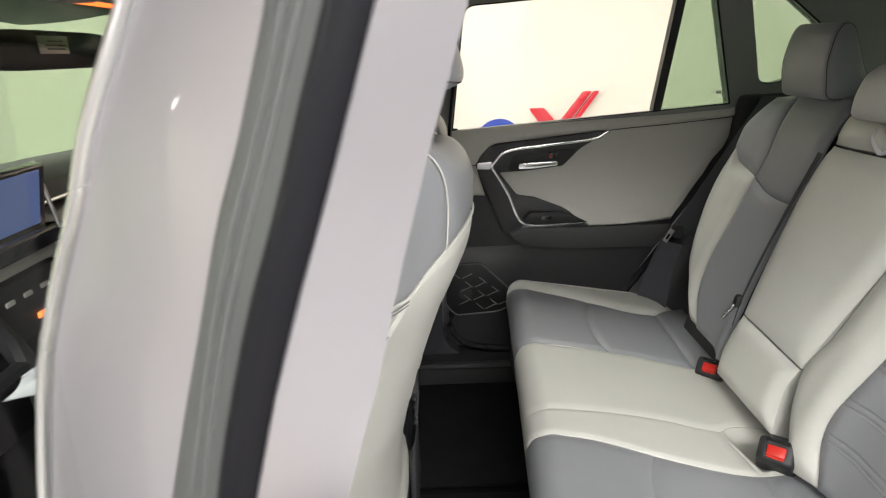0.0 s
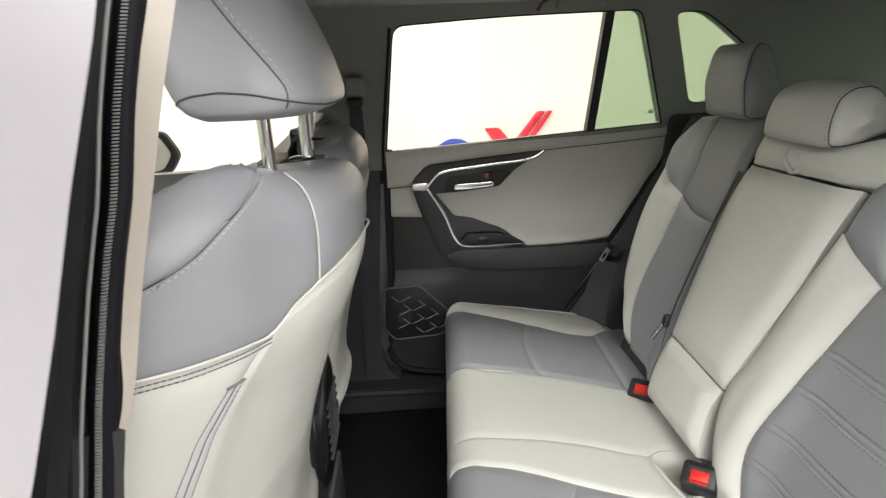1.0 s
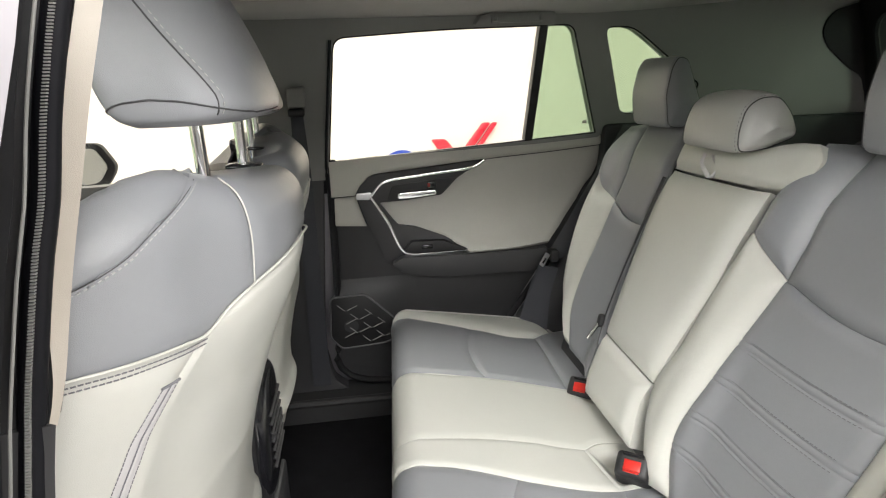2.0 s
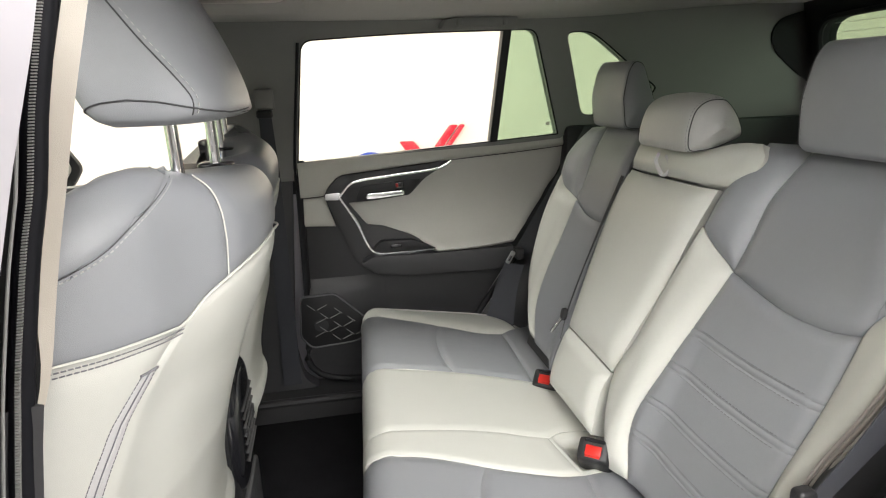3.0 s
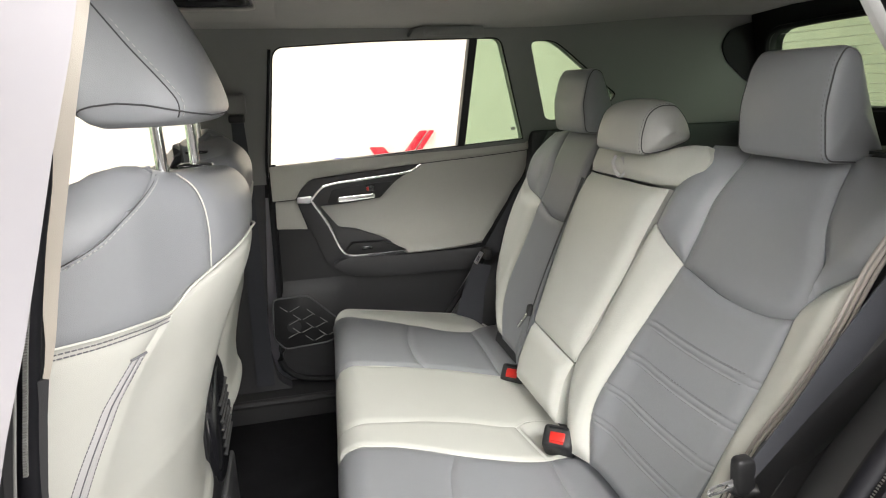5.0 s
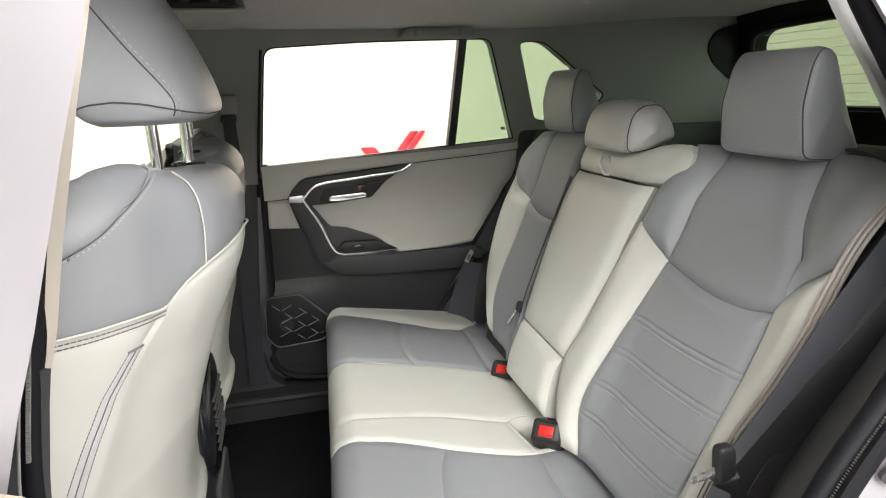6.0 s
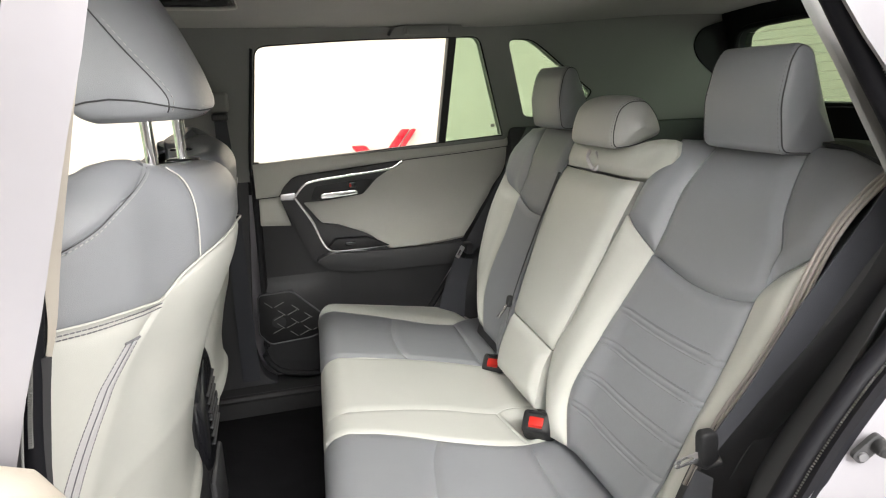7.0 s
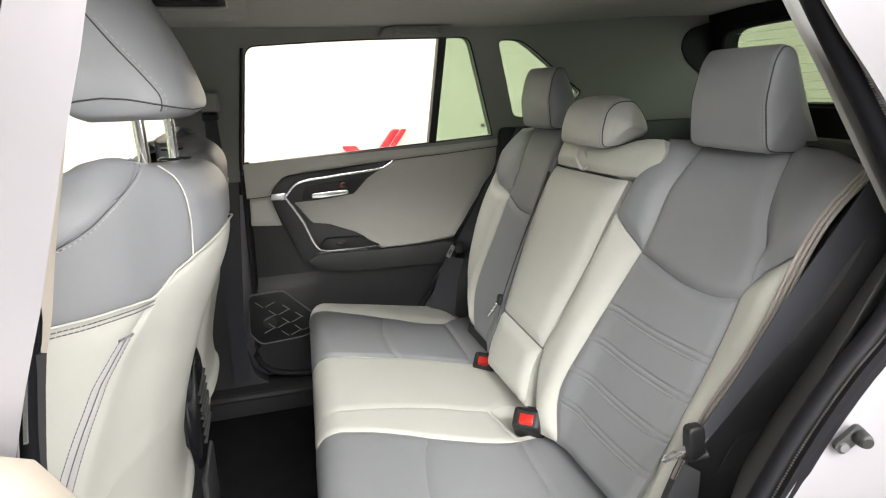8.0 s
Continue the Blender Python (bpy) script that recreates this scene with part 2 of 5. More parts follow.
def plate_bm(outline, place, holes=(), depth=0.01, bevel=0.0, direction=None, grid=0.0):
    """A plate of a 2D outline with holes. place(a, b) -> point on its face; its body goes back along direction by depth."""
    bm = bmesh.new()
    loops = [list(outline)] + [list(h) for h in holes]
    edges = []
    for lp in loops:
        vs = [bm.verts.new((q[0], q[1], 0)) for q in lp]
        edges += [bm.edges.new((vs[i], vs[(i + 1) % len(vs)])) for i in range(len(vs))]
    bmesh.ops.triangle_fill(bm, use_beauty=True, edges=edges)
    if grid:
        long = [e for e in bm.edges if e.calc_length() > grid]
        for _ in range(3):
            if long:
                bmesh.ops.subdivide_edges(bm, edges=long, cuts=1)
                bmesh.ops.triangulate(bm, faces=bm.faces)
            long = [e for e in bm.edges if e.calc_length() > grid]
    faces = list(bm.faces)
    direction = Vector(direction)
    for v in bm.verts:
        v.co = Vector(place(v.co.x, v.co.y))
    rim = [e for e in bm.edges if len(e.link_faces) == 1]
    got = bmesh.ops.extrude_face_region(bm, geom=faces)
    moved = [g for g in got["geom"] if isinstance(g, bmesh.types.BMVert)]
    bmesh.ops.translate(bm, vec=direction * depth, verts=moved)
    if bevel:
        rim = [e for e in rim if e.is_valid]
        bmesh.ops.bevel(bm, geom=rim, offset=bevel, segments=2, affect="EDGES", profile=0.5, clamp_overlap=True)
    return bm


def soft_box_bm(cx, cy, cz, sx, sy, sz, power=3.2, n=14, shape=None):
    """A cushion-like block: a rounded box of given full sizes; shape(v) may bend the unit block's points."""
    bm = bmesh.new()
    bmesh.ops.create_cube(bm, size=2.0)
    bmesh.ops.subdivide_edges(bm, edges=bm.edges[:], cuts=n, use_grid_fill=True)
    for v in bm.verts:
        c = v.co.copy()
        k = (abs(c.x) ** power + abs(c.y) ** power + abs(c.z) ** power) ** (1 / power)
        c = c / k
        if shape:
            c = Vector(shape(c))
        v.co = Vector((cx + c.x * sx / 2, cy + c.y * sy / 2, cz + c.z * sz / 2))
    return bm


def stitches_bm(points, length=0.0045, gap=0.0035, radius=0.0007, lift=(0, 0, 0), bm=None):
    """A row of thread stitches along a smooth path."""
    bm = bm or bmesh.new()
    c = curve(points)
    total = sum((c((i + 1) / 60) - c(i / 60)).length for i in range(60))
    n = max(2, int(total / (length + gap)))
    lift = Vector(lift)
    for i in range(n):
        a, b = c(i / n) + lift, c((i + length / (length + gap)) / n) + lift
        d = b - a
        if d.length < 1e-6:
            continue
        s = d.orthogonal().normalized() * radius
        w = d.cross(s).normalized() * radius
        va = [bm.verts.new(a + s * p + w * q) for p, q in ((1, 1), (-1, 1), (-1, -1), (1, -1))]
        vb = [bm.verts.new(b + s * p + w * q) for p, q in ((1, 1), (-1, 1), (-1, -1), (1, -1))]
        for k in range(4):
            bm.faces.new((va[k], va[(k + 1) % 4], vb[(k + 1) % 4], vb[k]))
        bm.faces.new(va)
        bm.faces.new(vb[::-1])
    return bm


def table(rows):
    """A smooth function through rows of (x, y)."""
    xs = [r[0] for r in rows]
    ys = [r[1] for r in rows]
    n = len(rows)
    m = [(ys[min(n - 1, i + 1)] - ys[max(0, i - 1)]) / (xs[min(n - 1, i + 1)] - xs[max(0, i - 1)]) for i in range(n)]

    def at(x):
        x = min(xs[-1], max(xs[0], x))
        i = 0
        while i < n - 2 and x > xs[i + 1]:
            i += 1
        h = xs[i + 1] - xs[i]
        f = (x - xs[i]) / h
        f2, f3 = f * f, f * f * f
        return ys[i] * (2 * f3 - 3 * f2 + 1) + m[i] * h * (f3 - 2 * f2 + f) + ys[i + 1] * (3 * f2 - 2 * f3) + m[i + 1] * h * (f3 - f2)
    return at


def sheet(pts0, pts1, thick, n=24):
    """A curved strip between two smooth paths, with thickness."""
    c0, c1 = curve(pts0), curve(pts1)
    bm = bmesh.new()
    thick = Vector(thick)
    rows = []
    m = 6
    for i in range(n + 1):
        a, b = c0(i / n), c1(i / n)
        rows.append([bm.verts.new(a.lerp(b, j / m)) for j in range(m + 1)] + [bm.verts.new(a.lerp(b, j / m) + thick) for j in range(m, -1, -1)])
    k = len(rows[0])
    for i in range(n):
        for j in range(k):
            bm.faces.new((rows[i][j], rows[i][(j + 1) % k], rows[i + 1][(j + 1) % k], rows[i + 1][j]))
    bm.faces.new(rows[0])
    bm.faces.new(rows[-1][::-1])
    return bm


# ---- the hall round the car ----
def slab(name, x0, x1, y0, y1, z0, z1, mat, label, category):
    bm = box_bm((x0 + x1) / 2, (y0 + y1) / 2, (z0 + z1) / 2, x1 - x0, y1 - y0, z1 - z0, 0)
    return tagged(part(name, bm, mat, smooth=0), label, category, kind="structure")


slab("floor", -6.2, 6.7, -5.2, 4.2, -0.2, 0.0, FLOOR, "smooth grey concrete floor of the photo hall", "floor")
slab("ceiling", -6.2, 6.7, -5.2, 4.2, 3.5, 3.7, WALL, "plain white ceiling of the photo hall", "ceiling")
slab("wall_east", -6.2, 6.7, 4.0, 4.2, 0.0, 3.5, WALL, "plain white painted hall wall with a red sign", "wall")
# never in view; its dark colour holds back light from the open side
slab("wall_west", -6.2, 6.7, -5.2, -5.0, 0.0, 3.5, WALL_DIMMED, "unseen hall wall, darkened to send less light into the car", "wall")
slab("wall_south", -6.2, -6.0, -5.0, 4.0, 0.0, 3.5, WALL, "plain white painted hall wall", "wall")
slab("wall_north", 6.5, 6.7, -5.0, 4.0, 0.0, 3.5, WALL, "plain white painted hall wall", "wall")


def wall_sign():
    """Slanted red strokes and a blue ring: a mark on the far wall, its lower half hidden by the door."""
    t = thing("wall_sign", (1.05, 3.985, 0.4), "red and blue acrylic sign shapes on the white wall", "sign")
    put = lambda a, b: (a, 3.965, b)
    h = 0.86
    for name, pts in (("stroke", [(0.42, 0.12), (0.52, 0.12), (1.180, 0.992), (1.115, 0.992)]),
                      ("stroke", [(0.545, 0.12), (0.60, 0.12), (1.240, 0.992), (1.198, 0.992)]),
                      ("stroke", [(0.690, 0.876), (0.806, 0.876), (0.905, 0.760), (0.84, 0.66)])):
        part(name, plate_bm(round_outline(pts, 0.015), put, depth=0.03, bevel=0.004, direction=(0, 1, 0)), SIGN_RED, t)
    ring = [(0.45 + 0.25 * math.cos(a * math.pi / 20), 0.45 + 0.355 * math.sin(a * math.pi / 20)) for a in range(40)]
    hole = [(0.45 + 0.15 * math.cos(a * math.pi / 20), 0.45 + 0.24 * math.sin(a * math.pi / 20)) for a in range(40)]
    part("ring", plate_bm(ring, put, [hole], depth=0.03, direction=(0, 1, 0)), SIGN_BLUE, t, "blue acrylic ring")


wall_sign()

# ---- the car's shell ----
car = thing("car", (0.0, 0.0, 0.0), "silver family car with its rear door open and light grey cabin", "car")


def side_y(z):
    """Half width of the cabin's inner side at a height."""
    return 0.70 - 0.25 * (z - 1.13) if z > 1.13 else 0.70


REAR_WINDOW = round_outline([(0.004, 1.128), (0.040, 1.436), (0.30, 1.450), (0.640, 1.455), (0.735, 1.175)], [0.004, 0.03, 0.1, 0.025, 0.004], 6)
QUARTER_WINDOW = round_outline([(0.722, 1.447), (0.795, 1.447), (0.84, 1.419), (0.905, 1.373), (0.975, 1.323), (1.016, 1.296), (0.998, 1.270), (0.83, 1.222), (0.794, 1.228)],
                               [0.024, 0.05, 0.05, 0.05, 0.03, 0.018, 0.02, 0.03, 0.03], 6)
FRONT_WINDOW = round_outline([(-0.95, 1.09), (-0.78, 1.36), (-0.30, 1.435), (-0.185, 1.43), (-0.17, 1.11)], [0.02, 0.05, 0.1, 0.03, 0.02], 5)


def far_side():
    put = lambda x, z: (x, side_y(z), z)
    outline = [(-1.08, 1.02), (-0.6, 1.40), (-0.3, 1.487), (0.1, 1.50), (0.7, 1.51), (1.20, 1.545), (1.42, 1.545), (1.56, 1.20), (0.775, 1.19),
               (0.738, 1.164), (0.0, 1.118), (0.0, 1.085), (-0.17, 1.085), (-0.17, 1.02)]
    part("side_trim", plate_bm(outline, put, [REAR_WINDOW, QUARTER_WINDOW, FRONT_WINDOW], 0.045, 0.0, (0, 1, 0), 0.12), TRIM_GREY, car,
         "grey moulded pillar and roof side trim")
    # seals round the openings
    for outline2, r in ((REAR_WINDOW, 0.0035), (QUARTER_WINDOW, 0.0035)):
        pts = [(x, side_y(z) + 0.006, z) for x, z in outline2]
        part("window_seal", tube_bm(pts, r, 6, True, smooth_path=False, up=(0, 1, 0)), RUBBER, car, "black rubber window seal")
    edge = [(-0.002, 0.694, 1.06), (-0.003, side_y(1.12) - 0.003, 1.12), (0.015, side_y(1.28) - 0.003, 1.28), (0.034, side_y(1.43) - 0.003, 1.43)]
    part("door_seal", tube_bm(edge, 0.0042, 6), RUBBER, car, "black door edge seal")
    # added plate that blocks light showing between door pad and pillar
    part("door_gap_cover", box_bm(-0.004, 0.728, 1.09, 0.05, 0.012, 0.09, 0.002), RUBBER, car, "black plate added to stop light at the door edge")
    a, b = Vector((0.563, 0, 1.455)), Vector((0.544, 0, 1.165))
    bm = bmesh.new()
    for k, (w, dy) in enumerate(((0.011, 0.012),)):
        q = []
        for p in (a, b):
            q.append([bm.verts.new((p.x + s * w, side_y(p.z) + d, p.z)) for s, d in ((-1, 0.004), (1, 0.004), (1, 0.03), (-1, 0.03))])
        for i in range(4):
            bm.faces.new((q[0][i], q[0][(i + 1) % 4], q[1][(i + 1) % 4], q[1][i]))
    part("window_bar", bm, BLACK, car, "black window divider bar")
    glass_put = lambda x, z: (x, side_y(z) + 0.024, z)
    main = [(0.0, 1.11), (0.03, 1.44), (0.30, 1.456), (0.563, 1.46), (0.543, 1.14)]
    fixed = [(0.543, 1.14), (0.563, 1.46), (0.645, 1.46), (0.742, 1.15)]
    for nm, o, mt, lb in (("window_glass", main, GLASS_CLEAR, "clear side window glass"), ("window_glass", fixed, GLASS_GREEN, "green tinted fixed window glass"),
                          ("window_glass", QUARTER_WINDOW, GLASS_GREEN, "green tinted quarter window glass"),
                          ("window_glass", FRONT_WINDOW, GLASS_CLEAR, "clear front side window glass")):
        ob = part(nm, plate_bm(o, glass_put, depth=0.004, direction=(0, 1, 0)), mt, car, lb, smooth=0)
        ob.visible_shadow = mt is GLASS_GREEN
    # small etched maker's mark on the fixed glass
    part("glass_mark", box_bm(0.706, side_y(1.20) + 0.022, 1.206, 0.012, 0.001, 0.008, 0), TRIM_WHITE, car)
    # outer skin below the belt, keeps the light out behind the door trim
    put2 = lambda x, z: (x, 0.80, z)
    part("outer_panel", plate_bm([(-1.3, 0.3), (1.7, 0.3), (1.7, 1.12), (-1.3, 1.06)], put2, depth=0.05, direction=(0, 1, 0)), PAINT, car)


far_side()


def roof():
    """The headliner, with the sunroof's opening and its raised frame."""
    def put(x, y):
        e = min(1.0, abs(y) / 0.61)
        z = 1.489 - 0.012 * e ** 7 + 0.032 * smoothstep(0.65, 1.3, x) - 0.05 * smoothstep(-0.5, -1.0, x)
        return (x, y, z)
    outline = [(-1.0, -0.60), (-0.6, -0.615), (0.0, -0.615), (0.7, -0.615), (1.44, -0.60), (1.44, 0.60), (0.7, 0.632), (0.0, 0.632), (-0.6, 0.632), (-1.0, 0.60)]
    sun = round_outline([(-0.62, -0.345), (-0.62, 0.345), (0.022, 0.345), (0.022, -0.345)], 0.05)
    part("headliner", plate_bm(outline, put, [sun], 0.02, 0.0, (0, 0, 1), 0.1), LINER, car, "light grey woven headliner")
    rim = round_outline([(-0.66, -0.50), (-0.66, 0.50), (0.058, 0.50), (0.058, -0.50)], 0.06)
    part("sunroof_surround", plate_bm(rim, lambda x, y: (x, y, put(x, y)[2] - 0.004), [sun], 0.006, 0.0015, (0, 0, 1), 0.1), LINER, car, "raised light surround of the sunroof")
    ring = [Vector(put(x, y)) for x, y in sun]
    part("sunroof_frame", tube_bm([p + Vector((0, 0, 0.001)) for p in ring], 0.004, 8, True, smooth_path=False), TRIM_WHITE, car, "light sunroof surround")
    part("sunroof_channel", tube_bm([Vector((-0.3 + (p.x + 0.3) * 0.972, p.y * 0.972, p.z + 0.0125)) for p in ring], 0.009, 8, True, smooth_path=False), BLACK, car, "black sunroof channel")
    part("sunroof_shade", plate_bm([(-0.66, -0.42), (-0.66, 0.42), (0.02, 0.42), (0.02, -0.42)], lambda x, y: (x, y, put(x, y)[2] + 0.026), depth=0.01, direction=(0, 0, 1)), BLACK, car, "black sunroof shade")
    bm = bmesh.new()
    for i in range(9):
        box_bm(-0.48 + i * 0.055, 0.0, 1.510, 0.018, 0.74, 0.016, 0.003, 1, bm)
    part("shade_rib", bm, BLACK, car)
    # outer roof skin
    part("roof_skin", plate_bm([(-1.05, -0.66), (1.5, -0.64), (1.5, 0.64), (-1.05, 0.66)], lambda x, y: (x, y, put(x, y * 0.92)[2] + 0.085), depth=0.012, direction=(0, 0, 1), grid=0.2), PAINT, car)


roof()


def tail():
    """The tailgate: glass in a black frame, dark lower trim, and the boot floor."""
    put = lambda y, z: (1.55 - 0.45 * (z - 1.2), y, z)
    outer = [(-0.70, 0.75), (0.70, 0.75), (0.74, 1.20), (0.70, 1.46), (0.60, 1.525), (0.0, 1.545), (-0.60, 1.525), (-0.70, 1.46), (-0.74, 1.20)]
    pane = round_outline([(-0.60, 1.245), (0.60, 1.245), (0.572, 1.462), (0.30, 1.474), (-0.30, 1.474), (-0.572, 1.462)], [0.03, 0.03, 0.075, 0.2, 0.2, 0.075], 8)
    part("tailgate_trim", plate_bm(outer, put, [pane], 0.05, 0.004, (1, 0, 0.0)), RUBBER, car, "black tailgate trim round the rear window")
    part("window_seal", tube_bm([Vector(put(y, z)) - Vector((0.004, 0, 0)) for y, z in pane], 0.008, 6, True, smooth_path=False, up=(1, 0, 0)), RUBBER, car)
    ob = part("rear_glass", plate_bm(pane, lambda y, z: (1.575 - 0.45 * (z - 1.2), y, z), depth=0.004, direction=(1, 0, 0)), GLASS_GREEN, car, "green tinted rear window with heating wires", smooth=0)
    for i in range(9):
        z = 1.262 + i * 0.0235
        half = 0.58 - 0.25 * max(0, z - 1.245) * 0.8
        part("heating_wire", tube_bm([(1.573 - 0.45 * (z - 1.2), -half, z), (1.573 - 0.45 * (z - 1.2), half, z)], 0.0004, 4, smooth_path=False), TRIM_WHITE, car)
    trim = round_outline([(1.525, 1.25), (1.50, 1.30), (1.455, 1.32), (1.36, 1.382), (1.330, 1.425), (1.345, 1.470), (1.42, 1.492), (1.50, 1.506), (1.50, 1.53)], 0.05, 6)
    for sg in (1, -1):
        part("tailgate_pillar", plate_bm(trim, lambda x, z: (x, sg * (side_y(z) - 0.006), z), depth=0.03, bevel=0.004, direction=(0, sg, 0)), RUBBER, car, "black pillar cover beside the tailgate")
    part("boot_floor", box_bm(1.18, 0.0, 0.78, 0.72, 1.3, 0.03, 0.006), CARPET, car, "black boot carpet")
    part("boot_side", box_bm(1.15, 0.70, 0.98, 0.80, 0.06, 0.44, 0.015), BLACK_SOFT, car, "dark boot side trim")
    part("boot_side", box_bm(1.15, -0.70, 0.98, 0.80, 0.06, 0.44, 0.015), BLACK_SOFT, car, "dark boot side trim")


tail()


def cabin_floor():
    bm = box_bm(-0.35, 0.0, 0.37, 1.75, 1.42, 0.06, 0.01)
    part("floor_carpet", bm, CARPET, car, "black cabin carpet")
    part("tunnel", soft_box_bm(-0.2, 0.0, 0.40, 1.1, 0.26, 0.14, 5, 10), CARPET, car)
    # far sill plate with its raised inner lip
    part("sill_plate", box_bm(-0.2, 0.70, 0.42, 1.8, 0.14, 0.10, 0.012, 3), MATTE_BLACK, car, "black plastic sill scuff plate")
    part("sill_plate", box_bm(-0.2, -0.70, 0.42, 1.8, 0.14, 0.10, 0.012, 3), MATTE_BLACK, car, "black plastic sill scuff plate")
    part("sill_lip", tube_bm([(-0.5, 0.630, 0.470), (-0.12, 0.635, 0.470), (0.10, 0.635, 0.468), (0.5, 0.635, 0.470)], 0.012, 8), MATTE_BLACK, car)
    part("outer_sill", box_bm(0.2, -0.80, 0.36, 3.0, 0.10, 0.22, 0.03, 3), PAINT, car)
    for x, y in ((-0.15, 0.42), (-0.15, -0.42)):
        part("floor_mat", box_bm(x + 0.1, y, 0.407, 0.46, 0.44, 0.012, 0.005), CARPET, car, "black ribbed floor mat")
    # far pillar: black lower cover and wheel arch cover
    put = lambda x, z: (x, 0.708, z)
    part("pillar_cover", plate_bm(round_outline([(-0.20, 0.44), (-0.20, 1.10), (-0.012, 1.10), (-0.05, 0.60), (-0.03, 0.50), (0.02, 0.46)], 0.02), put, depth=0.05, bevel=0.006, direction=(0, 1, 0)), BLACK_SOFT, car, "black lower pillar cover")


cabin_floor()


# ---- the closed rear door on the far side ----
def rear_door():
    t = thing("rear_door", (0.35, 0.72, 0.50), "closed rear car door with light leather and black plastic trim", "car door")
    at = lambda d: (lambda x, z: (x, 0.72 - d, z))
    edge = [(0.004, 1.10), (0.0, 0.60), (-0.02, 0.545), (0.03, 0.492), (0.14, 0.478), (0.36, 0.48), (0.47, 0.62), (0.60, 0.82), (0.765, 1.05), (0.772, 1.10)]
    part("lower_panel", plate_bm(round_outline(edge, 0.03), at(0.0), depth=0.06, bevel=0.006, direction=(0, 1, 0)), BLACK_SOFT, t, "black grained lower door panel")
    seal = [(0.004, 0.715, 1.10), (-0.006, 0.715, 0.62), (-0.018, 0.715, 0.555), (0.02, 0.715, 0.505), (0.12, 0.715, 0.482), (0.36, 0.715, 0.478)]
    part("door_seal", tube_bm(seal, 0.010, 8), RUBBER, t, "black rubber door seal")
    seal2 = [(0.775, 0.712, 1.13), (0.755, 0.712, 1.03), (0.60, 0.712, 0.80), (0.46, 0.712, 0.60), (0.40, 0.712, 0.50)]
    part("door_seal", tube_bm(seal2, 0.010, 8), RUBBER, t, "black rubber door seal")
    # padded top rail: leaning in towards the glass
    def rail(x, b):
        return (x, 0.696 - 0.004 * smoothstep(0.0, 0.03, b), 1.132 + 0.062 * x - b)
    part("top_rail", panel_bm(rail, [(0.004, 0.094), (0.065, 0.096), (0.088, 0.065), (0.115, 0.045), (0.42, 0.038), (0.765, 0.034)],
                              [(0.004, 0.0), (0.77, 0.0)], [(0.004, 0.094), (0.004, 0.0)], [(0.77, 0.034), (0.77, 0.0)],
                              (0, -1, 0), 40, 10, 0.004, 0.012, 0.02), TRIM_WHITE, t, "light grained top rail")
    part("rail_seam", tube_bm([(0.118, 0.6905, 1.089), (0.25, 0.6905, 1.1015), (0.42, 0.6905, 1.1195), (0.60, 0.6905, 1.131), (0.765, 0.6905, 1.1445)], 0.0011, 5), SEAM, t, "dark sewn seam")
    part("rail_seam", tube_bm([(0.004, 0.6905, 1.037), (0.066, 0.6905, 1.040)], 0.0011, 5, smooth_path=False), SEAM, t)
    def face(x, z):
        return (x, 0.712 - 0.006 * smoothstep(1.10, 0.95, z), z)
    part("front_pad", panel_bm(face, [(0.002, 0.957), (0.092, 0.951)], [(0.004, 1.036), (0.066, 1.037)], [(0.002, 0.957), (0.004, 1.036)], [(0.092, 0.951), (0.066, 1.037)],
                               (0, -1, 0), 10, 10, 0.004, 0.012, 0.02), TRIM_WHITE, t, "light leather pad")
    # the big leather panel
    def pad(x, z):
        return (x, table([(0.86, 0.655), (0.88, 0.668), (0.90, 0.683), (0.93, 0.699), (0.97, 0.711), (1.02, 0.716), (1.06, 0.713), (1.10, 0.706), (1.15, 0.696)])(z), z)
    part("leather_panel", panel_bm(pad, [(0.372, 0.872), (0.48, 0.874), (0.60, 0.885)], [(0.105, 1.100), (0.42, 1.118), (0.76, 1.147)],
                                   [(0.372, 0.872), (0.30, 0.915), (0.16, 0.950), (0.125, 1.02), (0.105, 1.100)], [(0.60, 0.885), (0.645, 0.93), (0.74, 1.06), (0.76, 1.147)],
                                   (0, -1, 0), 34, 26, 0.006, 0.03, 0.02), TRIM_WHITE, t, "light leather door panel")
    # black bezel that frames handle and armrest, one angular band
    band = [(0.066, 1.040), (0.080, 1.066), (0.112, 1.092), (0.40, 1.117), (0.425, 1.120), (0.345, 1.075), (0.300, 1.030), (0.200, 1.020), (0.128, 1.018), (0.178, 0.952),
            (0.225, 0.945), (0.300, 0.915), (0.376, 0.872), (0.600, 0.872), (0.565, 0.80), (0.30, 0.802), (0.19, 0.815), (0.142, 0.845)]
    part("bezel", plate_bm(round_outline(band, 0.008, 3), at(0.030), depth=0.035, bevel=0.004, direction=(0, 1, 0)), BLACK_SOFT, t, "black angular armrest bezel")
    arm = [(0.150, 0.850), (0.186, 0.868), (0.372, 0.864), (0.600, 0.866), (0.555, 0.803), (0.30, 0.806), (0.195, 0.818)]
    part("armrest", plate_bm(round_outline(arm, 0.015, 4), at(0.062), depth=0.04, bevel=0.012, direction=(0, 1, 0)), BLACK_SOFT, t, "black door armrest")
    # chrome strip: a flat bar following the bezel
    strip = [(0.108, 1.038), (0.144, 1.072), (0.25, 1.086), (0.387, 1.100), (0.419, 1.117)]
    part("chrome_strip", tube_bm([(x, 0.686, z) for x, z in strip], 0.0038, 8, flat=0.6, up=(0, 1, 0), n=30), CHROME, t, "bright chrome strip")
    strip = [(0.107, 1.036), (0.150, 0.960), (0.176, 0.895), (0.192, 0.875), (0.215, 0.868), (0.372, 0.872)]
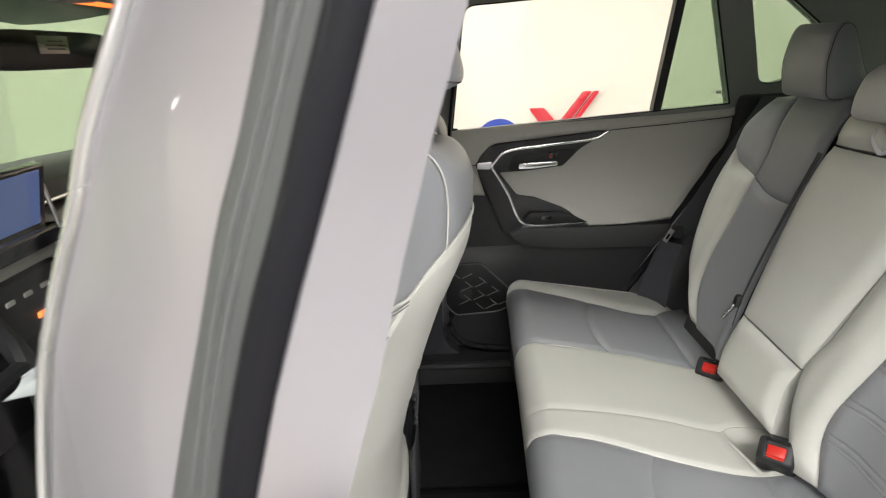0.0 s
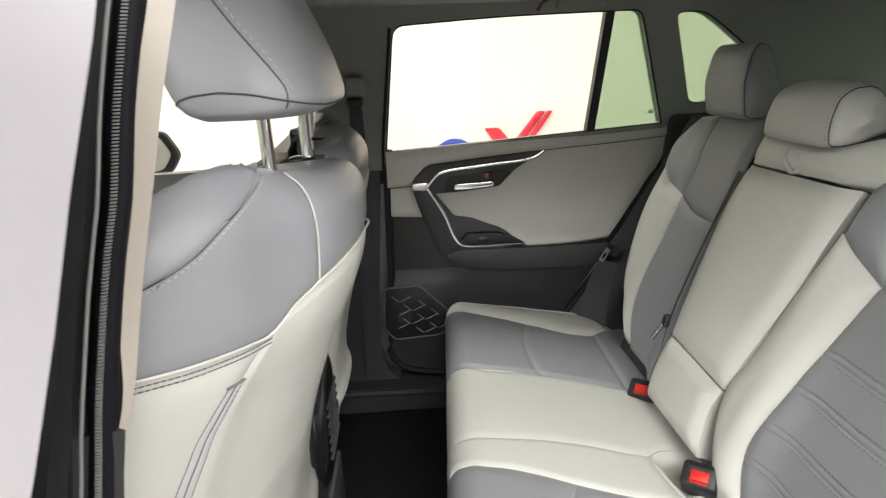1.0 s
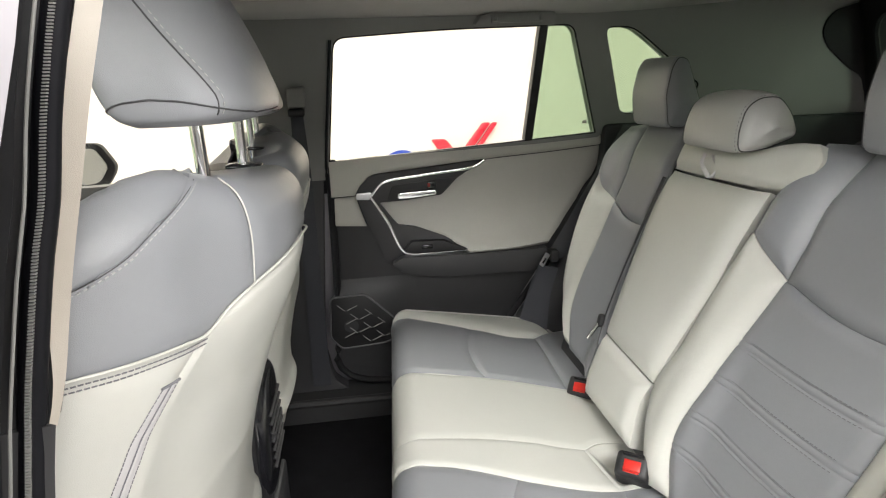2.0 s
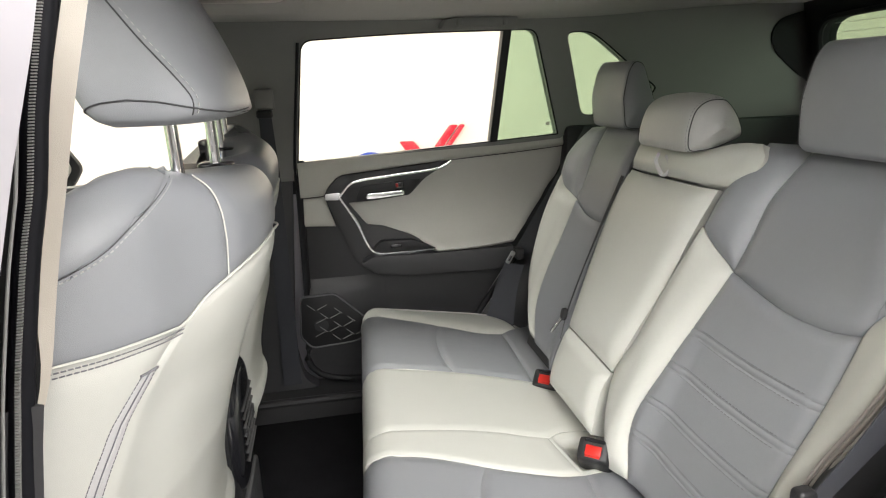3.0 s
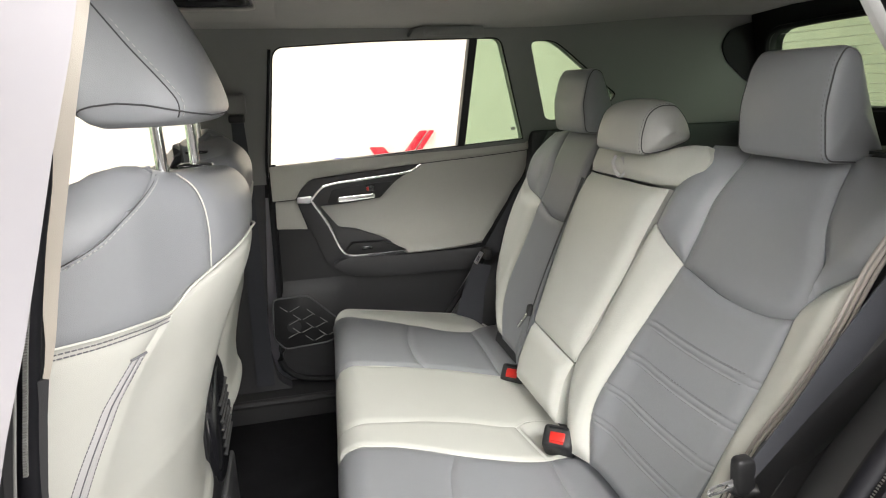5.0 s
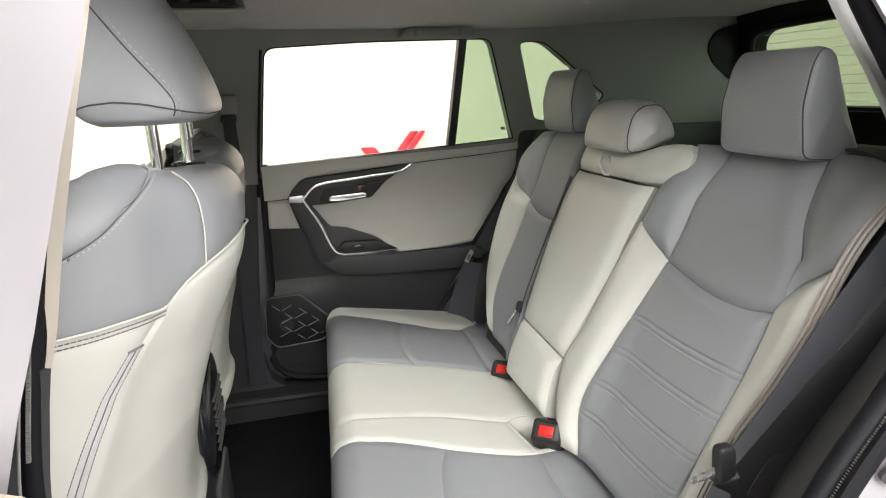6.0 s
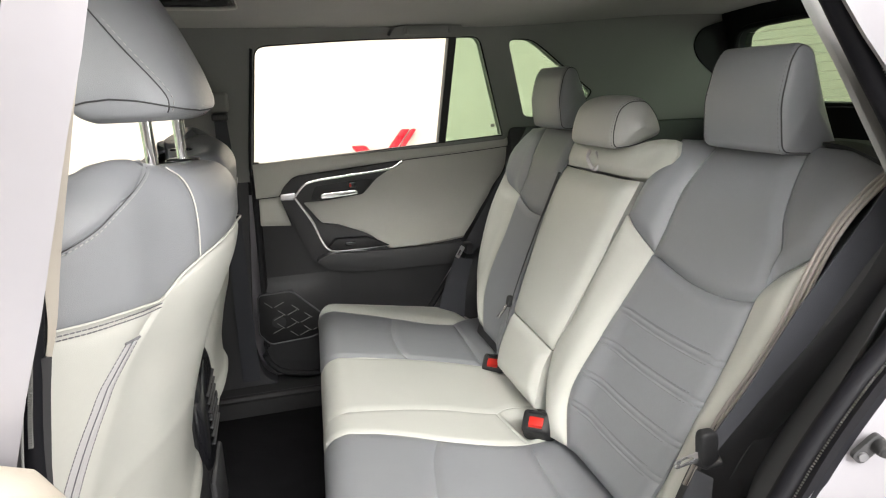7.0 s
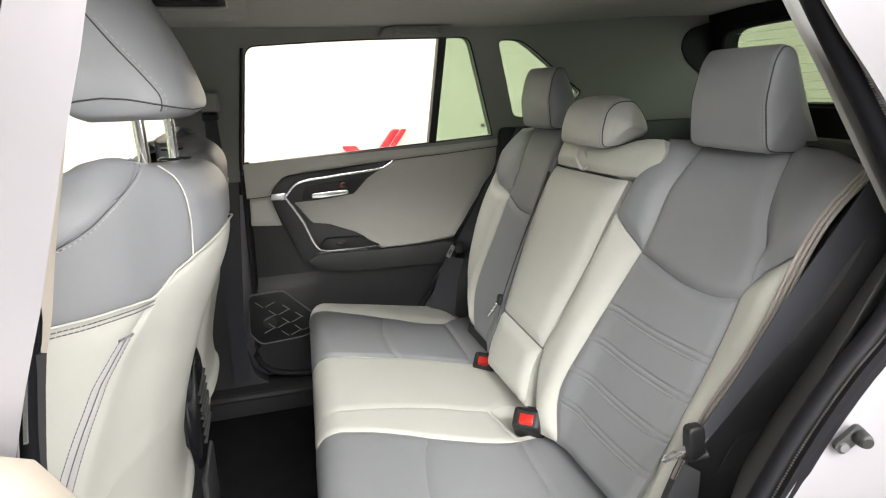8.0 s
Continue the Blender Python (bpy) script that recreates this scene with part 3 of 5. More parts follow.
    part("chrome_strip", tube_bm([(x, 0.684, z) for x, z in strip], 0.0046, 8, flat=0.6, up=(0, 1, 0), n=40), CHROME, t, "bright chrome strip")
    part("chrome_tab", plate_bm(round_outline([(0.068, 1.030), (0.070, 1.046), (0.108, 1.048), (0.114, 1.036), (0.104, 1.028)], 0.003, 2), at(0.036), depth=0.012, bevel=0.002, direction=(0, 1, 0)), SATIN, t, "satin chrome end tab")
    # handle recess and lever
    rec = [(0.150, 1.022), (0.165, 1.062), (0.30, 1.074), (0.335, 1.074), (0.30, 1.030)]
    part("handle_recess", plate_bm(round_outline(rec, 0.008, 3), at(0.0325), depth=0.012, bevel=0.002, direction=(0, 1, 0)), BLACK, t, "black handle recess")
    part("inner_handle", plate_bm(round_outline([(0.178, 1.028), (0.180, 1.042), (0.282, 1.046), (0.284, 1.034), (0.21, 1.028)], 0.005, 3), at(0.046), depth=0.010, bevel=0.003, direction=(0, 1, 0)), CHROME, t, "chrome inside door handle")
    part("lock_button", box_bm(0.272, 0.684, 1.060, 0.022, 0.010, 0.018, 0.002), PIANO, t, "gloss black lock button")
    part("lock_mark", box_bm(0.264, 0.6785, 1.060, 0.006, 0.002, 0.010, 0.0005), RED, t, "small red lock mark")
    part("switch_panel", plate_bm(round_outline([(0.19, 0.884), (0.21, 0.908), (0.30, 0.906), (0.368, 0.876), (0.22, 0.874)], 0.006, 3), at(0.052), depth=0.025, bevel=0.003, direction=(0, 1, 0)), BLACK, t)
    part("window_switch", box_bm(0.252, 0.668, 0.893, 0.030, 0.010, 0.010, 0.002), PIANO, t, "gloss black window switch")
    # sculpted lower pocket swelling with the speaker
    def swell(x, z):
        b = math.exp(-((x - 0.03) / 0.13) ** 2 - ((z - 0.67) / 0.12) ** 2)
        b *= smoothstep(0.80, 0.755, z) * smoothstep(0.22, 0.15, x)
        return (x, 0.7192 - 0.030 * b, z)
    part("speaker_bulge", panel_bm(swell, [(0.01, 0.545), (0.22, 0.50)], [(0.005, 0.80), (0.22, 0.80)], [(0.01, 0.545), (0.002, 0.67), (0.005, 0.80)], [(0.22, 0.50), (0.22, 0.80)],
                                   (0, -1, 0), 24, 24, 0.0005, 0.01, 0.006), BLACK_SOFT, t)
    grille = [(-0.022, 0.758), (0.074, 0.762), (0.165, 0.672), (0.160, 0.630), (0.125, 0.612), (0.0, 0.604), (-0.030, 0.640)]
    g = part("speaker_grille", plate_bm(round_outline(grille, 0.014, 4), at(0.030), depth=0.012, bevel=0.003, direction=(0, 1, 0)), BLACK, t, "black speaker grille with raised triangle pattern")
    part("grille_rim", tube_bm([(x, 0.689, z) for x, z in round_outline(grille, 0.014, 4)], 0.0024, 6, True, smooth_path=False, up=(0, 1, 0)), GREY_PLASTIC, g)
    def inside(x, z):
        return -0.010 < x < 0.155 and 0.612 < z < 0.742 and x + z < 0.815 and x - z < -0.465
    for i in range(-1, 6):
        for j in range(-1, 5):
            x0, z0 = -0.005 + 0.040 * i - 0.005 * j, 0.735 + 0.012 * i - 0.040 * j
            for a, b in (((x0, z0), (x0 + 0.020, z0 - 0.0175)), ((x0 + 0.026, z0 - 0.017), (x0 + 0.054, z0 - 0.004))):
                if inside(*a) and inside(*b):
                    part("grille_ridge", tube_bm([(a[0], 0.6885, a[1]), (b[0], 0.6885, b[1])], 0.0012, 5, smooth_path=False), TRIM_GREY, g)
    return t


rear_door()


# ---- rear bench ----
def cushion_at(s, y):
    """The bench's upper side: s runs from the back to the front, then round the front edge and down."""
    top = lambda x: 0.742 - 0.16 * (x - 0.12)
    f = 0.185 - 0.065 * max(0.0, 0.56 - y)
    if s >= f:
        return (s, y, top(s))
    r, a = 0.05, (f - s) / 0.05
    if a <= math.pi / 2:
        return (f - r * math.sin(a), y, top(f) - r * (1 - math.cos(a)))
    return (f - r + 0.12 * (a - math.pi / 2) * r, y, top(f) - r - (a - math.pi / 2) * r)


def bench_cushion():
    up = (-0.4, 0, 1)
    low = -0.10
    r = thing("seat_cushion", (0.35, 0.42, 0.42), "grey leather rear seat cushion with a white edge panel", "car seat", "rear seat cushions")
    kw = dict(puff=0.0055, edge=0.018, skirt=0.012)
    P = lambda *a, **k: panel_bm(cushion_at, *a, up, **{**kw, **k})
    thread = lambda pts: tube_bm([Vector(cushion_at(s, y)) - Vector((0, 0, 0.0045)) for s, y in pts], 0.0012, 6, n=40)
    far_edge = [(low, 0.61), (0.10, 0.612), (0.14, 0.600), (0.18, 0.572), (0.29, 0.538), (0.37, 0.508), (0.43, 0.482)]
    far_back = [(0.43, 0.482), (0.485, 0.479), (0.54, 0.518), (0.58, 0.54)]
    fold = [(0.32, 0.246), (0.311, 0.28), (0.308, 0.345), (0.315, 0.427), (0.335, 0.520)]
    strip = [(0.490, 0.206), (0.494, 0.28), (0.500, 0.39), (0.502, 0.482)]
    part("front_pad", P([(low, 0.268), (low, 0.61)], fold, [(low, 0.268), (0.12, 0.262), (0.18, 0.252), (0.32, 0.246)], [(low, 0.61), (0.10, 0.612), (0.14, 0.600), (0.18, 0.572), (0.29, 0.538), (0.335, 0.520)], nu=30, nv=46), LEATHER_GREY, r, "grey leather pad")
    part("rear_pad", P(fold, strip, [(0.32, 0.246), (0.39, 0.232), (0.49, 0.206)], [(0.335, 0.520), (0.37, 0.508), (0.43, 0.482), (0.485, 0.479), (0.502, 0.482)], nu=28, nv=26), LEATHER_GREY, r, "grey leather pad")
    part("back_strip", P(strip, [(0.60, 0.19), (0.60, 0.55)], [(0.490, 0.206), (0.60, 0.19)], [(0.502, 0.482), (0.54, 0.518), (0.60, 0.55)]), LEATHER_GREY, r)
    part("side_pad", P([(low, 0.61), (low, 0.66)], far_back[2:], far_edge + far_back[1:3], [(low, 0.66), (0.12, 0.662), (0.16, 0.658), (0.40, 0.655), (0.53, 0.64), (0.58, 0.54)], nv=44, puff=0.024, edge=0.06), LEATHER_WHITE, r, "white leather side pad")
    part("base", box_bm(0.36, 0.43, 0.56, 0.42, 0.42, 0.20, 0.02), BLACK, r)
    l = thing("seat_cushion", (0.35, -0.2, 0.42), "wide rear seat cushion in white and grey leather", "car seat", "rear seat cushions")
    seam_far = [(low, 0.262), (0.12, 0.256), (0.18, 0.246), (0.285, 0.242), (0.39, 0.226), (0.49, 0.200), (0.57, 0.190)]
    seam_mid = [(low, 0.002), (0.10, 0.001), (0.136, -0.006), (0.19, -0.002), (0.27, 0.0), (0.35, -0.008), (0.40, -0.021), (0.438, -0.026)]
    horn = [(0.438, -0.026), (0.468, -0.006), (0.505, 0.0), (0.56, 0.002)]
    seam_near = [(low, -0.066), (0.09, -0.064), (0.12, -0.074), (0.16, -0.080), (0.20, -0.083), (0.26, -0.099), (0.295, -0.112), (0.36, -0.129), (0.414, -0.139), (0.455, -0.138), (0.51, -0.125), (0.545, -0.122)]
    part("centre_pad", P([(low, 0.002), (low, 0.262)], [(0.56, 0.002), (0.57, 0.190)], seam_mid + horn[1:], seam_far, nv=52, nu=26, puff=0.0032, edge=0.014), LEATHER_WHITE, l, "white leather centre pad")
    part("piping_pad", P([(low, -0.066), (low, 0.002)], [(0.455, -0.138), (0.444, -0.07), (0.438, -0.026)], seam_near[:10], seam_mid, nv=52, puff=0.0032, edge=0.012), LEATHER_WHITE, l, "white leather strip")
    part("buckle_pocket", P([(0.455, -0.138), (0.444, -0.07), (0.438, -0.026)], [(0.545, -0.122), (0.56, 0.002)], seam_near[9:], horn, puff=0.004, edge=0.012, extra=lambda s, y, d: -0.016 * smoothstep(0.0, 0.03, d)), LEATHER_WHITE, l, "white leather buckle pocket")
    fold = [(0.25, -0.50), (0.25, -0.289), (0.261, -0.22), (0.274, -0.163), (0.295, -0.112)]
    strip = [(0.44, -0.50), (0.446, -0.313), (0.45, -0.265), (0.454, -0.20), (0.464, -0.137)]
    part("front_pad", P([(low, -0.50), (low, -0.066)], fold, [(low, -0.50), (0.25, -0.50)], seam_near[:7], nv=44, nu=30), LEATHER_GREY, l, "grey leather pad")
    part("rear_pad", P(fold, strip, [(0.25, -0.50), (0.44, -0.50)], seam_near[6:10] + [(0.464, -0.137)], nu=30), LEATHER_GREY, l, "grey leather pad")
    part("back_strip", P(strip, [(0.59, -0.50), (0.58, -0.12)], [(0.44, -0.50), (0.59, -0.50)], [(0.464, -0.137), (0.51, -0.125), (0.58, -0.12)]), LEATHER_GREY, l)
    part("side_pad", P([(low, -0.61), (low, -0.50)], [(0.55, -0.58), (0.56, -0.50)], [(low, -0.61), (0.2, -0.62), (0.55, -0.58)], [(low, -0.50), (0.56, -0.50)], nv=40, puff=0.02, edge=0.05), LEATHER_WHITE, l, "white leather side pad")
    part("base", box_bm(0.36, -0.19, 0.56, 0.42, 0.80, 0.20, 0.02), BLACK, l)
    part("welt", thread(seam_near), LEATHER_WHITE, l, "white sewn welt")
    part("welt", thread(seam_far), LEATHER_WHITE, l, "white sewn welt")
    return l


bench_cushion()


def back_at(yc):
    return lambda y, z: (0.51 + 0.40 * (z - 0.70) - 0.028 * smoothstep(0.10, 0.20, abs(y - yc)) + 0.02 * smoothstep(1.14, 1.24, z)
                         + 0.09 * max(0.0, z - 1.20) ** 1.0 * 2, y, z)


def headrest(parent, profile, y0, y1, soft=0.016, narrow=0.06, dome=0.0, seam_in=0.006, leather=LEATHER_GREY, label="grey leather headrest"):
    """A padded headrest: a side outline of (x, z) points carried across from y0 to y1, rounded off at its two side panels; a sewn seam runs round each."""
    ring = round_outline(profile, 0.014, 4)
    n = len(ring)
    zlo, zhi = min(p[1] for p in profile), max(p[1] for p in profile)
    mid = Vector((sum(p[0] for p in profile) / len(profile), (zlo + zhi) / 2))
    size = (zhi - zlo) / 2
    cy, half = (y0 + y1) / 2, (y1 - y0) / 2

    def at(p, u):
        """The outline's point carried to u in -1..1 across the headrest."""
        d = half * (1 - abs(u))
        inset = soft * (1 - math.sqrt(max(0.0, 1 - (1 - min(1.0, d / soft)) ** 2))) if d < soft else 0.0
        k = 1 - inset / size
        q = mid + (p - mid) * k
        up = max(0.0, (q.y - zlo) / (zhi - zlo))
        crown = dome * (1 - u * u) * up
        return Vector((q.x - 0.004 * (1 - u * u) * (q.x < mid.x), cy + u * half * (1 - narrow * up), q.y + crown))
    us = [-1 + 2 * i / 44 for i in range(45)]
    us = [math.copysign(abs(u) ** 0.7, u) for u in us]
    bm = bmesh.new()
    rows = [[bm.verts.new(at(p, u)) for p in ring] for u in us]
    for r0, r1 in zip(rows, rows[1:]):
        for i in range(n):
            bm.faces.new((r0[i], r0[(i + 1) % n], r1[(i + 1) % n], r1[i]))
    for row, u in ((rows[0], -1), (rows[-1], 1)):
        last = row
        for k in (0.8, 0.5, 0.2):
            inner = [bm.verts.new(Vector((mid.x, v.co.y, mid.y)) * (1 - k) + v.co * k + Vector((0, u * 0.006 * (1 - k * k), 0))) for v in row]
            for i in range(n):
                bm.faces.new((last[i], last[(i + 1) % n], inner[(i + 1) % n], inner[i]))
            last = inner
        bm.faces.new(last)
    h = part("headrest", bm, leather, parent, label, smooth=80)
    for side in (-1, 1):
        u = side * (1 - seam_in / half)
        pts = [at(p, u) for p in ring]
        out = [p + (Vector((p.x, 0, p.z)) - Vector((mid.x, 0, mid.y))).normalized() * 0.0002 for p in pts]
        part("seam", tube_bm(out, 0.0010, 6, True, smooth_path=False, up=(0, 1, 0)), SEAM, h)
        part("stitching", stitches_bm([at(p, u - side * 0.0045 / half) for p in ring], 0.003, 0.003, 0.0003), STITCH_DARK, h)
    for dy in (-0.045, 0.045):
        part("post", tube_bm([(mid.x + 0.01, cy + dy, zlo - 0.03), (mid.x + 0.005, cy + dy, mid.y)], 0.006, 10, smooth_path=False), CHROME, h, "chrome headrest post")
    return h


SIDE_REST = [(0.704, 1.222), (0.697, 1.29), (0.708, 1.345), (0.722, 1.366), (0.741, 1.360), (0.770, 1.280), (0.800, 1.216)]
CENTRE_REST = [(0.648, 1.203), (0.648, 1.235), (0.660, 1.272), (0.683, 1.287), (0.718, 1.288), (0.742, 1.260), (0.754, 1.226), (0.724, 1.216), (0.690, 1.206)]


def seat_back_left():
    t = thing("rear_seat", (0.6, -0.32, 0.70), "rear seat backrest in grey and white leather, upright", "car seat", "rear seat backrests")
    S = back_at(-0.32)
    f = (-1, 0, 0.35)
    P = lambda *a, **k: panel_bm(S, *a, f, **{**dict(puff=0.006, edge=0.020, skirt=0.015), **k})
    inner = [(-0.172, 0.745), (-0.090, 0.775), (-0.078, 0.838), (-0.096, 0.891), (-0.114, 1.001), (-0.131, 1.099)]
    seam_in = [(-0.172, 0.745), (-0.155, 0.786), (-0.170, 0.885), (-0.187, 0.969), (-0.203, 1.045)]
    yoke = [(-0.203, 1.045), (-0.258, 1.034), (-0.317, 1.026), (-0.388, 1.028), (-0.435, 1.040)]
    part("inner_bolster", P([(-0.19, 0.70), (-0.150, 0.70)], [(-0.203, 1.045), (-0.122, 1.099)], [(-0.19, 0.70), (-0.157, 0.786), (-0.170, 0.885), (-0.187, 0.969), (-0.203, 1.045)],
                            [(-0.140, 0.70), (-0.080, 0.775), (-0.060, 0.838), (-0.078, 0.891), (-0.098, 1.001), (-0.122, 1.099)], puff=0.012, edge=0.035, nv=36, skirt=0.05), LEATHER_WHITE, t, "white leather inner bolster")
    part("upper_bolster", P([(-0.203, 1.045), (-0.122, 1.099)], [(-0.222, 1.232), (-0.150, 1.232)], [(-0.203, 1.045), (-0.206, 1.09), (-0.208, 1.153), (-0.222, 1.232)],
                            [(-0.122, 1.099), (-0.130, 1.156), (-0.150, 1.232)], puff=0.016, edge=0.04), LEATHER_GREY, t, "grey leather bolster")
    part("upper_pad", P(yoke, [(-0.222, 1.232), (-0.30, 1.238), (-0.385, 1.236)], [(-0.203, 1.045), (-0.206, 1.09), (-0.208, 1.153), (-0.222, 1.232)], [(-0.435, 1.040), (-0.438, 1.091), (-0.415, 1.145), (-0.385, 1.236)], puff=0.010), LEATHER_GREY, t, "grey leather upper pad")
    pleats = [0.768, 0.824, 0.886, 0.944]

    def quilt(y, z, d):
        g = 0.0
        for p in pleats:
            zz = p + 0.02 * ((y + 0.30) / 0.13) ** 2 * 0.3
            for o in (-0.0045, 0.0045):
                g += math.exp(-((z - zz - o) / 0.0016) ** 2)
        return -0.0018 * min(1.0, g)
    part("quilted_pad", P([(-0.19, 0.70), (-0.39, 0.70)], yoke, [(-0.19, 0.70), (-0.157, 0.786), (-0.170, 0.885), (-0.187, 0.969), (-0.203, 1.045)],
                          [(-0.39, 0.70), (-0.402, 0.753), (-0.418, 0.865), (-0.432, 0.975), (-0.435, 1.040)], nu=30, nv=190, extra=quilt, puff=0.008), LEATHER_GREY, t, "grey leather pad with four pairs of pleats")
    bm = bmesh.new()
    for p in pleats:
        for o in (-0.0075, 0.0075):
            pts = []
            y0, y1 = -0.166 - 0.16 * max(0, p - 0.79), -0.395 - 0.14 * (p - 0.76)
            for i in range(10):
                y = y0 + (y1 - y0) * i / 9
                z = p + o + 0.006 * ((y + 0.30) / 0.13) ** 2
                q = Vector(S(y, z))
                e = min(y0 + 0.008 - y, y - y1 + 0.008) / 0.03
                pts.append(q + Vector((-0.93, 0, 0.37)) * (0.0004 - 0.008 * (1 - min(1, e)) ** 2.2))
            stitches_bm(pts, 0.004, 0.003, 0.0005, bm=bm)
    tagged(part("stitching", bm, STITCH_DARK, t), kind="stuff")
    part("outer_bolster", P([(-0.39, 0.70), (-0.45, 0.70)], [(-0.435, 1.040), (-0.440, 1.074), (-0.475, 1.104), (-0.506, 1.125)], [(-0.39, 0.70), (-0.402, 0.753), (-0.418, 0.865), (-0.432, 0.975), (-0.435, 1.040)],
                            [(-0.45, 0.70), (-0.452, 0.84), (-0.458, 0.893), (-0.486, 0.976), (-0.500, 1.043), (-0.506, 1.125)], puff=0.016, edge=0.04, nv=40), LEATHER_WHITE, t, "white leather outer bolster")
    part("shoulder_pad", P([(-0.435, 1.040), (-0.440, 1.074), (-0.475, 1.104), (-0.506, 1.125)], [(-0.385, 1.236), (-0.46, 1.235), (-0.532, 1.224)], [(-0.435, 1.040), (-0.438, 1.091), (-0.415, 1.145), (-0.385, 1.236)],
                           [(-0.506, 1.125), (-0.513, 1.169), (-0.524, 1.205), (-0.532, 1.224)], puff=0.012, edge=0.04), LEATHER_GREY, t, "grey leather shoulder pad")
    # piped welt down the outer edge
    edge = [(-0.452, 0.80), (-0.460, 0.893), (-0.488, 0.976), (-0.502, 1.043), (-0.508, 1.125), (-0.515, 1.169), (-0.526, 1.206), (-0.532, 1.222)]
    for k in range(3):
        pts = [Vector(S(y, z)) + Vector((0.001 + 0.003 * k, -0.004 - 0.0046 * k, 0)) for y, z in edge]
        part("welt", tube_bm(pts, 0.0024, 8, n=40), PIPING, t, "beige piped welt")
    def shell(s, z):
        y0 = curve([(z, y) for y, z in edge])
        return (S(-0.5, z)[0] + 0.02 + s * 0.9, -0.47 - 0.10 * smoothstep(0.8, 1.15, z) - 0.02 * s, z)
    part("side_cover", panel_bm(shell, [(0.0, 0.70), (0.10, 0.70)], [(0.0, 1.22), (0.10, 1.22)], [(0.0, 0.70), (0.0, 1.22)], [(0.10, 0.70), (0.10, 1.22)], (0, -1, 0), 8, 24, 0.003, 0.02, 0.02), BLACK_SOFT, t, "dark backrest side cover")
    part("shell", plate_bm(round_outline([(-0.09, 0.66), (-0.45, 0.66), (-0.535, 1.23), (-0.15, 1.23)], 0.03), lambda y, z: (0.56 + 0.40 * (z - 0.70), y, z), depth=0.11, bevel=0.012, direction=(1, 0, 0)), BLACK_SOFT, t, "dark backrest shell")
    headrest(t, SIDE_REST, -0.400, -0.234, narrow=0.10)
    slot = [(y, 1.238 - 0.6 * max(0.0, -0.40 - y) ** 1.9) for y in (-0.405, -0.425, -0.445, -0.465, -0.485, -0.505, -0.522)]
    front = [Vector(S(y, z)) + Vector((0.006, 0, -0.001)) for y, z in slot]
    part("release_plate", sheet(front, [p + Vector((0.030, 0.0, 0.001)) for p in front], (0.0, 0.0, -0.004)), MATTE_BLACK, t, "black folding lever plate")
    return t


seat_back_left()


def seat_back_right():
    t = thing("rear_seat", (0.6, 0.32, 0.70), "narrow rear seat backrest in grey and white leather", "car seat", "rear seat backrests")
    S = back_at(0.32)
    f = (-1, 0, 0.35)
    P = lambda *a, **k: panel_bm(S, *a, f, **{**dict(puff=0.006, edge=0.020, skirt=0.015), **k})
    seam = [(0.30, 0.73), (0.365, 0.798), (0.383, 0.867), (0.377, 0.957), (0.376, 1.050)]
    yoke = [(0.376, 1.050), (0.296, 1.029), (0.205, 1.028)]
    part("outer_bolster", P([(0.30, 0.73), (0.35, 0.73)], [(0.376, 1.050), (0.451, 1.069), (0.484, 1.103)], seam, [(0.35, 0.73), (0.42, 0.782), (0.458, 0.834), (0.488, 0.951), (0.494, 1.026), (0.484, 1.103)], puff=0.016, edge=0.04, nv=40), LEATHER_WHITE, t, "white leather outer bolster")
    part("shoulder_pad", P([(0.376, 1.050), (0.451, 1.069), (0.484, 1.103)], [(0.404, 1.225), (0.465, 1.215)], [(0.376, 1.050), (0.374, 1.114), (0.404, 1.225)], [(0.484, 1.103), (0.486, 1.155), (0.465, 1.215)], puff=0.012, edge=0.04), LEATHER_GREY, t, "grey leather shoulder pad")
    part("upper_pad", P(yoke, [(0.404, 1.225), (0.30, 1.232), (0.215, 1.228)], [(0.376, 1.050), (0.374, 1.114), (0.404, 1.225)], [(0.205, 1.028), (0.208, 1.146), (0.215, 1.228)], puff=0.010), LEATHER_GREY, t, "grey leather upper pad")
    part("lower_pad", P([(0.30, 0.73), (0.16, 0.73)], yoke, seam, [(0.16, 0.73), (0.195, 0.863), (0.205, 0.978), (0.205, 1.028)], nv=36), LEATHER_GREY, t, "grey leather lower pad")
    part("shell", plate_bm(round_outline([(0.15, 0.66), (0.42, 0.66), (0.485, 1.20), (0.19, 1.215)], 0.03), lambda y, z: (0.56 + 0.40 * (z - 0.70), y, z), depth=0.11, bevel=0.012, direction=(1, 0, 0)), BLACK_SOFT, t, "dark backrest shell")
    headrest(t, [(x + 0.006, z - 0.004) for x, z in SIDE_REST], 0.250, 0.420, narrow=0.06)
    return t


seat_back_right()


